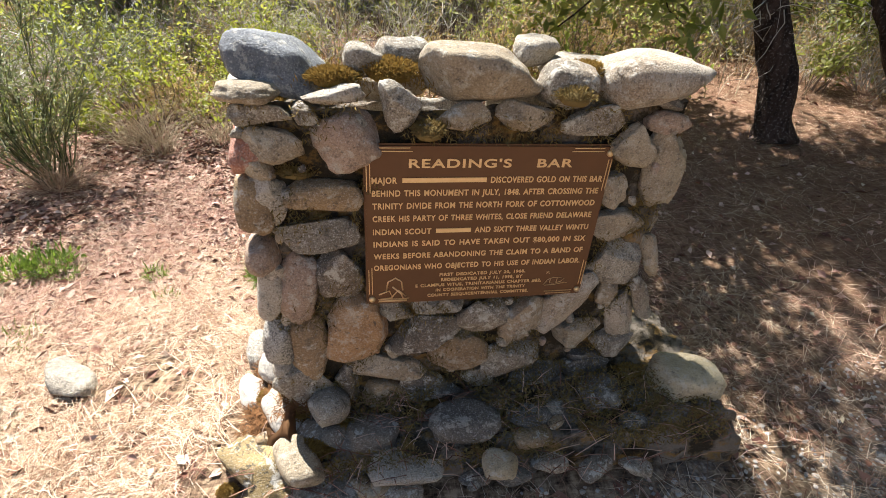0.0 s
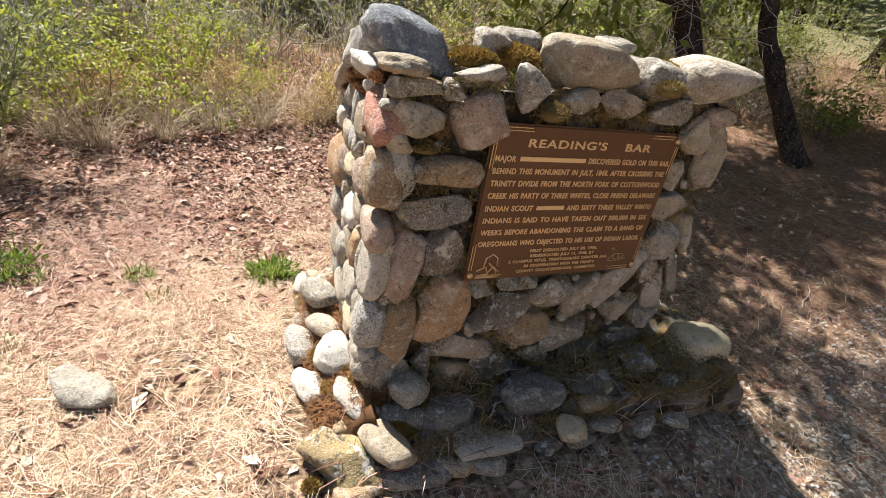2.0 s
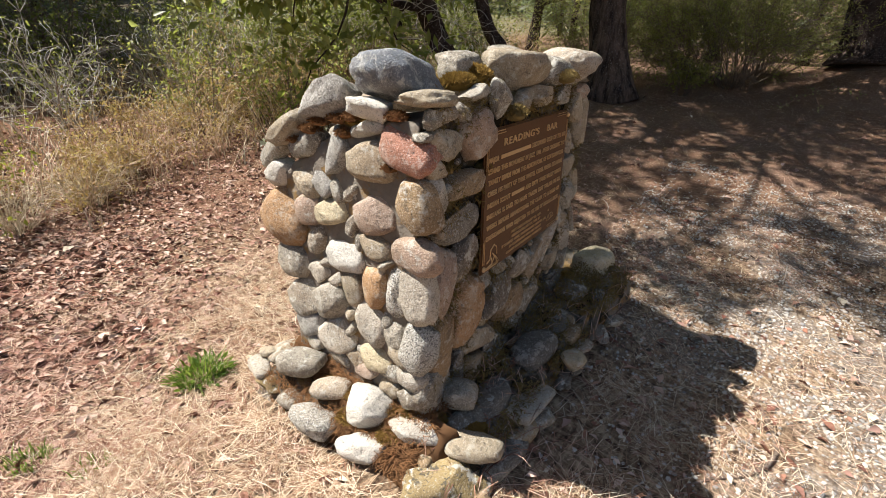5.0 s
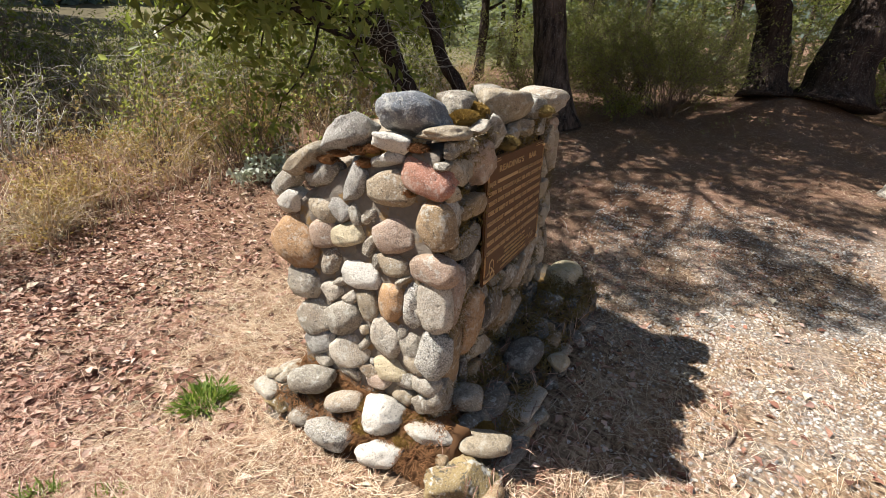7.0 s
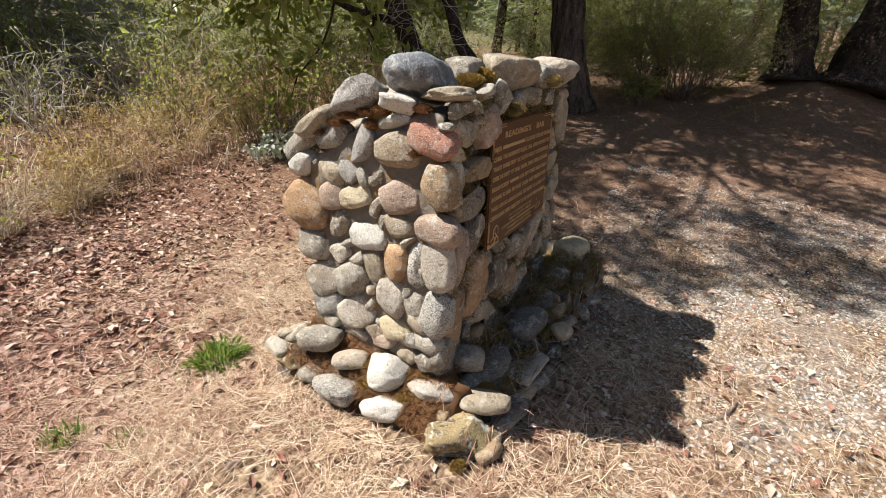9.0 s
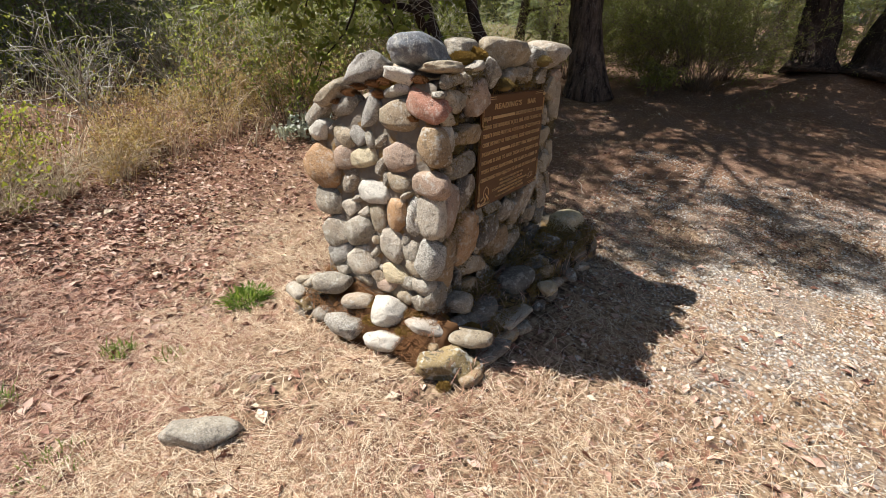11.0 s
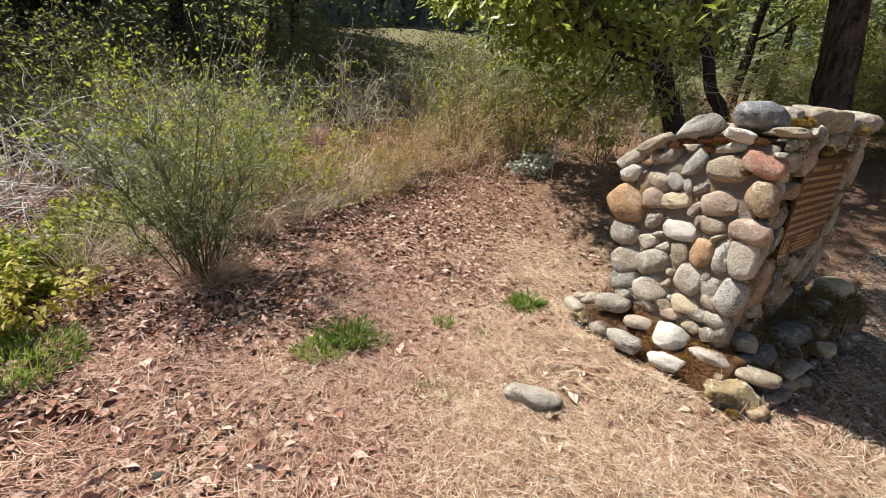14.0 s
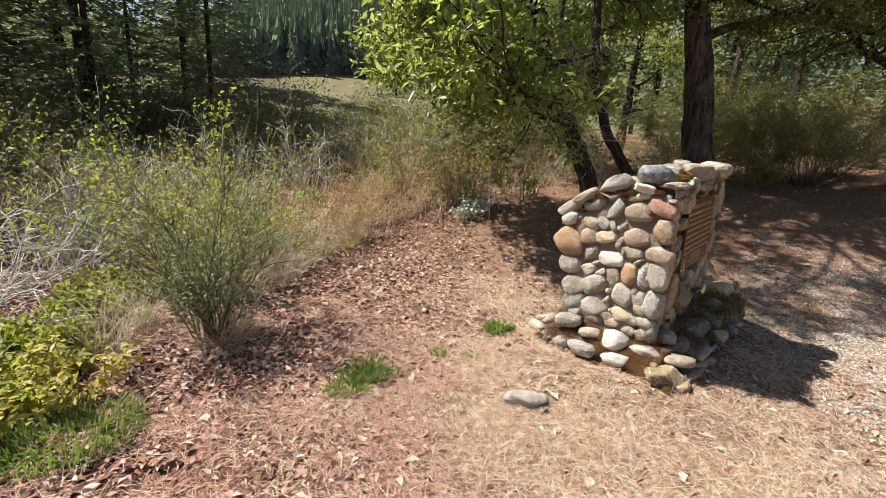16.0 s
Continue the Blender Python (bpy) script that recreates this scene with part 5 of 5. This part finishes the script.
# lime-leaved briar behind the broom, grey dead brush beyond
stem_shrub("briar_shrub", -2.55, 3.75, 20, 1.9, 1.0, BARK_TWIG, LEAF_LIME, 4, 0.055, "straggly yellow-green briar behind the broom", 83, 0.005, 6, 0.26, 0.9)
stem_shrub("briar_shrub", -1.75, 4.4, 20, 1.5, 1.0, BARK_TWIG, LEAF_LIME, 4, 0.055, "straggly yellow-green briar in dry brush", 84, 0.005, 6, 0.26, 1.0)
stem_shrub("briar_shrub", -3.1, 4.5, 6, 1.8, 1.0, BARK_TWIG, LEAF_LIME, 3, 0.055, "tall yellow-green briar at the wood's edge", 85, 0.005, 6, 0.26, 1.0)
stem_shrub("dead_brush", -4.4, 3.7, 70, 1.35, 1.6, BLEACHED, None, 0, 0, "tangle of bare grey dead branches", 86, 0.008, 6, 0.34, 1.7)
stem_shrub("dead_brush", -5.4, 4.6, 60, 1.4, 1.4, BLEACHED, None, 0, 0, "tangle of bare grey dead branches", 87, 0.008, 6, 0.34, 1.7)
stem_shrub("dead_brush", -3.5, 4.9, 50, 1.3, 1.4, BLEACHED, None, 0, 0, "tangle of bare grey dead branches", 88, 0.008, 6, 0.34, 1.6)
# brambles low on the west
for i, (x, y) in enumerate(((-4.3, 2.3), (-4.9, 2.7), (-4.2, 3.0), (-5.2, 1.9), (-3.95, 2.25), (-3.85, 2.75), (-3.6, 3.2), (-4.5, 1.9), (-3.3, 3.6))):
    stem_shrub("bramble", x, y, 18, 0.34, 0.9, DRY_STEM, BRAMBLE_YELLOW if i % 3 == 1 else LEAF_LIME, 3, 0.068, "low bramble with yellowing leaves", 90 + i, 0.004, 4, 0.25, 1.3)
# bare and leafy shrubs along the north edge
brush = random.Random(31)
for i in range(28):
    x, y = -2.4 + i * 0.33 + brush.uniform(-0.2, 0.2), 4.5 + brush.uniform(-0.5, 0.9) + max(0, i - 9) * 0.1
    stem_shrub("dry_shrub", x, y, 24, brush.uniform(0.5, 0.95), 0.8, DRY_STEM, LEAF_AUTUMN, 1 if i % 3 else 3, 0.042, "dry russet shrub with bare twigs", 210 + i, 0.0045, 6, 0.3, 1.4)
for i, (x, y, tall) in enumerate(((1.5, 3.95, 1.0), (2.0, 4.3, 1.2), (2.7, 3.5, 0.7), (1.1, 5.0, 1.5), (3.3, 4.5, 1.3), (4.4, 3.6, 0.8), (5.2, 2.5, 0.7), (6.8, 0.9, 0.7))):
    stem_shrub("leafy_shrub", x, y, 16, tall, 0.7, BARK_TWIG, LEAF_OLIVE if i % 2 else LEAF_BRIGHT, 1 if i < 5 else 2, 0.07, "green leafy shrub at the edge of the wood", 140 + i, 0.006, 4, 0.15, 0.8)
stem_shrub("silver_shrub", 1.28, 3.62, 6, 0.36, 0.3, BARK_TWIG, LEAF_PALE, 2, 0.095, "small shrub with pale silvery sunlit leaves", 150, 0.004, 2, 0.15, 0.8)
stem_shrub("silver_shrub", 1.62, 3.70, 6, 0.36, 0.3, BARK_TWIG, LEAF_PALE, 2, 0.095, "small shrub with pale silvery sunlit leaves", 151, 0.004, 2, 0.15, 0.8)
for i, (x, y, tall) in enumerate(((0.2, 6.4, 1.9), (-1.0, 6.8, 1.8), (1.6, 6.6, 2.0), (3.0, 6.4, 2.0), (-2.4, 6.4, 1.8), (4.4, 6.0, 1.8))):
    stem_shrub("bare_shrub", x, y, 20, tall * 0.85, 1.0, GREY_STEM, LEAF_OLIVE, 1, 0.05, "tall bare grey shrub with few leaves", 160 + i, 0.011, 8, 0.28, 0.9)
# broad olive shrubs under the trees to the east
for i, (x, y, tall) in enumerate(((7.8, 0.35, 2.3), (8.6, 1.2, 2.5), (9.4, 0.1, 2.3), (7.2, 2.6, 2.0), (10.2, 2.2, 2.4), (11.0, -1.6, 2.4), (11.4, -3.0, 2.4), (10.2, -5.2, 2.2))):
    stem_shrub("olive_shrub", x, y, 70, tall, 1.1, BARK_TWIG, LEAF_OLIVE, 6, 0.04, "dense olive-green shrub beneath the trees", 170 + i, 0.007, 7, 0.24, 0.9)


# pale grasses flopping over beside the broom, and sunlit dry brush behind the leaning trees
for i, (x, y) in enumerate(((-1.9, 3.35), (-2.35, 3.1), (-1.5, 3.7), (-2.7, 3.3), (-3.3, 2.9), (-1.1, 3.9), (-3.6, 2.6), (-0.5, 4.1))):
    stem_shrub("drooping_grass", x, y, 90, 0.62, 0.5, DRY_GRASS, None, 0, 0, "pale dry grass drooping beside the broom", 400 + i, 0.003, 1, 0.16, 0.7, "grass", 3, flare=0.45)
for i, (x, y) in enumerate(((4.6, 4.0), (5.3, 4.5), (6.2, 4.2), (5.8, 5.4), (7.0, 5.0), (7.6, 4.3), (4.4, 5.2), (6.6, 6.2), (5.0, 3.4))):
    stem_shrub("dry_shrub", x, y, 46, 0.9, 1.0, DRY_STEM if i % 2 else GREY_STEM, LEAF_AUTUMN, 1, 0.03, "pale dry brush behind the leaning trees", 420 + i, 0.0045, 6, 0.28, 1.2)


# shaded scrub that closes the view beneath the trees
for i in range(20):
    x, y = 2.6 + (i % 7) * 0.95 + brush.uniform(-0.3, 0.3), 6.0 + (i // 7) * 1.3 + brush.uniform(-0.4, 0.4)
    stem_shrub("scrub_shrub", x, y, 30, brush.uniform(1.2, 2.0), 1.3, BARK_TWIG if i % 2 else GREY_STEM, LEAF_DEEP if i % 3 else LEAF_OLIVE, 3, 0.06, "twiggy green scrub in the shaded wood", 450 + i, 0.007, 6, 0.26, 1.0)


# the thicket beyond: bare twigs, briars and low dark scrub to the foot of the wood
scrub = random.Random(39)
for i in range(46):
    x, y = scrub.uniform(-7.5, 4.5), 5.2 + 6.5 * scrub.random() ** 1.3
    kind = (0, 1, 0, 1, 2, 0)[i % 6] if x > -2.5 else (0, 1, 3, 1, 0, 3)[i % 6]
    stem_shrub("thicket_shrub", x, y, 18, scrub.uniform(0.6, 1.3), 1.2, DRY_STEM if kind == 1 else GREY_STEM, (LEAF_OLIVE, LEAF_AUTUMN, LEAF_LIME, LEAF_DEEP)[kind], 1 if kind < 2 else 3, 0.06,
               ("grey bare-twigged shrub in the thicket", "russet dry shrub in the thicket", "yellow-green briar in the thicket", "dark green shrub in the thicket")[kind], 300 + i, 0.009, 6, 0.28, 1.1)
for i in range(36):
    az, d = radians(scrub.uniform(-48, 26)), scrub.uniform(10.5, 16)
    stem_shrub("wood_edge_shrub", -3.5 + d * math.sin(az), -1 + d * math.cos(az), 34, scrub.uniform(1.4, 2.6), 1.6, BARK_TWIG, LEAF_DEEP, 1, 0.10, "dark green shrub at the foot of the conifers", 360 + i, 0.01, 6, 0.25, 1.0)


# tall dry grass through the brush
def dry_grass(count, seed):
    rng = np.random.default_rng(seed)
    x = rng.uniform(-7, 7, count)
    y = 3.4 + 17 * rng.random(count) ** 1.8
    ok = y > 4.2 + rng.normal(0, 0.4, count)
    x, y = x[ok], y[ok]
    k = len(x)
    s = np.stack([x, y, floor_z(x, y)], 1)
    h = rng.uniform(0.14, 0.42, k)
    lean = rng.normal(0, 0.5, (k, 3))
    up = np.array((0, 0, 1.0))
    g = Build()
    g.blades(s, s + up * (h * 0.6)[:, None] + lean * (h * 0.3)[:, None], s + up * (h * 0.95)[:, None] + lean * h[:, None], rng.uniform(0.005, 0.012, k))
    alone("dry_grass", g, DRY_GRASS, "tall pale dry grass through the brush", "grass", "stuff", False)


dry_grass(17000, 21)


# ---- conifers ----
def conifer_meshes(seed, tall, wide, bits, gap):
    rnd, rng = random.Random(seed), np.random.default_rng(seed)
    trunk = Build()
    trunk.tube([(0, 0, tall * i / 10) for i in range(11)], taper(tall * 0.009, tall * 0.0015, 11), 8, 0.1, seed)
    crown = Build()
    spots, ways, sizes = [], [], []
    z = tall * 0.04
    while z < tall * 0.99:
        f = 1 - z / tall
        reach = wide * (0.2 + 0.8 * f ** 0.8)
        for _ in range(rnd.randint(4, 6)):
            a = rnd.uniform(0, 6.28)
            ln = reach * rnd.uniform(0.5, 1.2)
            d = np.array((math.cos(a), math.sin(a), rnd.uniform(-0.3, 0.25)))
            side = np.array((-math.sin(a), math.cos(a), 0))
            for s in np.linspace(0.25, 1.0, bits):
                o = np.array((0, 0, z)) + d * ln * s + np.array((0, 0, -0.15 * ln * s * s))
                for sg in (-1, 0, 1):
                    spots.append(o)
                    ways.append(d * 0.8 + side * sg * rnd.uniform(0.5, 1.1) + rng.normal(0, 0.25, 3))
                    sizes.append(rnd.uniform(0.22, 0.42) * wide * 3.8 / bits)
        z += tall * rnd.uniform(0.75, 1.25) * gap
    sizes = np.array(sizes)
    o, w = np.array(spots), np.array(ways)
    w /= np.linalg.norm(w, axis=1, keepdims=True)
    side = np.cross(w, rng.normal(size=w.shape) * 0.4 + np.array((0, 0, 1.0)))
    side /= np.linalg.norm(side, axis=1, keepdims=True)
    mid, tip = o + w * sizes[:, None] * 0.5, o + w * sizes[:, None]
    half = side * sizes[:, None] * 0.15
    crown.v = np.stack([o, mid + half, tip, mid - half], 1).reshape(-1, 3).tolist()
    crown.f = [(i, i + 1, i + 2, i + 3) for i in range(0, len(crown.v), 4)]
    return trunk.mesh("trunk", BARK_DARK), crown.mesh("crown", NEEDLES_FAR, False)


KINDS = [conifer_meshes(201, 13, 2.5, 12, 0.024), conifer_meshes(202, 16, 2.8, 12, 0.023), conifer_meshes(203, 9, 2.3, 12, 0.028)]
FAR_KINDS = [conifer_meshes(204, 13, 2.3, 6, 0.045), conifer_meshes(205, 16, 2.6, 6, 0.042), conifer_meshes(206, 9, 2.2, 6, 0.05)]


def conifer(x, y, kind, size, turn, kinds=KINDS):
    tree = thing("conifer", at(x, y, -0.1), "tall dark conifer in the far wood", "tree", "conifers of the far wood")
    tree.rotation_euler = (0, 0, turn)
    tree.scale = (size, size, size)
    part("trunk", kinds[kind][0], None, tree)
    part("crown", kinds[kind][1], None, tree)


fir = random.Random(55)
for i in range(84):
    az = radians(fir.uniform(-50, 19))
    d = fir.uniform(15.5, 36)
    k = fir.randrange(3)
    conifer(-3.5 + d * math.sin(az), -1 + d * math.cos(az), k, fir.uniform(0.85, 1.1) * min(1.0, 0.95 * d / (13, 16, 9)[k]), fir.uniform(0, 6.28))
for i in range(90):
    az = radians(fir.uniform(38, 75))
    d = fir.uniform(46, 115)
    conifer(-3.5 + d * math.sin(az), -1 + d * math.cos(az), fir.randrange(3), fir.uniform(0.6, 1.1), fir.uniform(0, 6.28), FAR_KINDS)
for i in range(26):
    az = radians(fir.uniform(60, 125))
    d = fir.uniform(19, 34)
    conifer(-2 + d * math.sin(az), -1 + d * math.cos(az), fir.randrange(3), fir.uniform(0.8, 1.2), fir.uniform(0, 6.28), FAR_KINDS)


def far_woods(count, seed):
    """Ragged little conifers, each a stack of torn skirts."""
    rnd = random.Random(seed)
    g = Build()
    for _ in range(count):
        az, d = radians(rnd.uniform(-60, 120) if rnd.random() < 0.4 else rnd.uniform(18, 60)), 115 + 280 * rnd.random() ** 1.2
        x, y = d * math.sin(az), d * math.cos(az)
        z, h = height(x, y) - 0.5, rnd.uniform(7, 15)
        for layer in range(6):
            r = h * 0.17 * (1 - layer * 0.155)
            zz = z + h * (0.06 + 0.15 * layer)
            m = len(g.v)
            for s in range(9):
                a = 6.283 * s / 9 + layer
                q = r * (rnd.uniform(0.3, 0.6) if s % 2 else rnd.uniform(0.8, 1.35))
                g.v.append((x + q * math.cos(a), y + q * math.sin(a), zz + rnd.uniform(-0.05, 0.05) * h))
            g.v.append((x, y, zz + h * 0.22))
            for s in range(9):
                g.f.append((m + s, m + (s + 1) % 9, m + 9))
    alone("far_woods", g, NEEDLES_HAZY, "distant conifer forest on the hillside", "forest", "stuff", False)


far_woods(6500, 61)
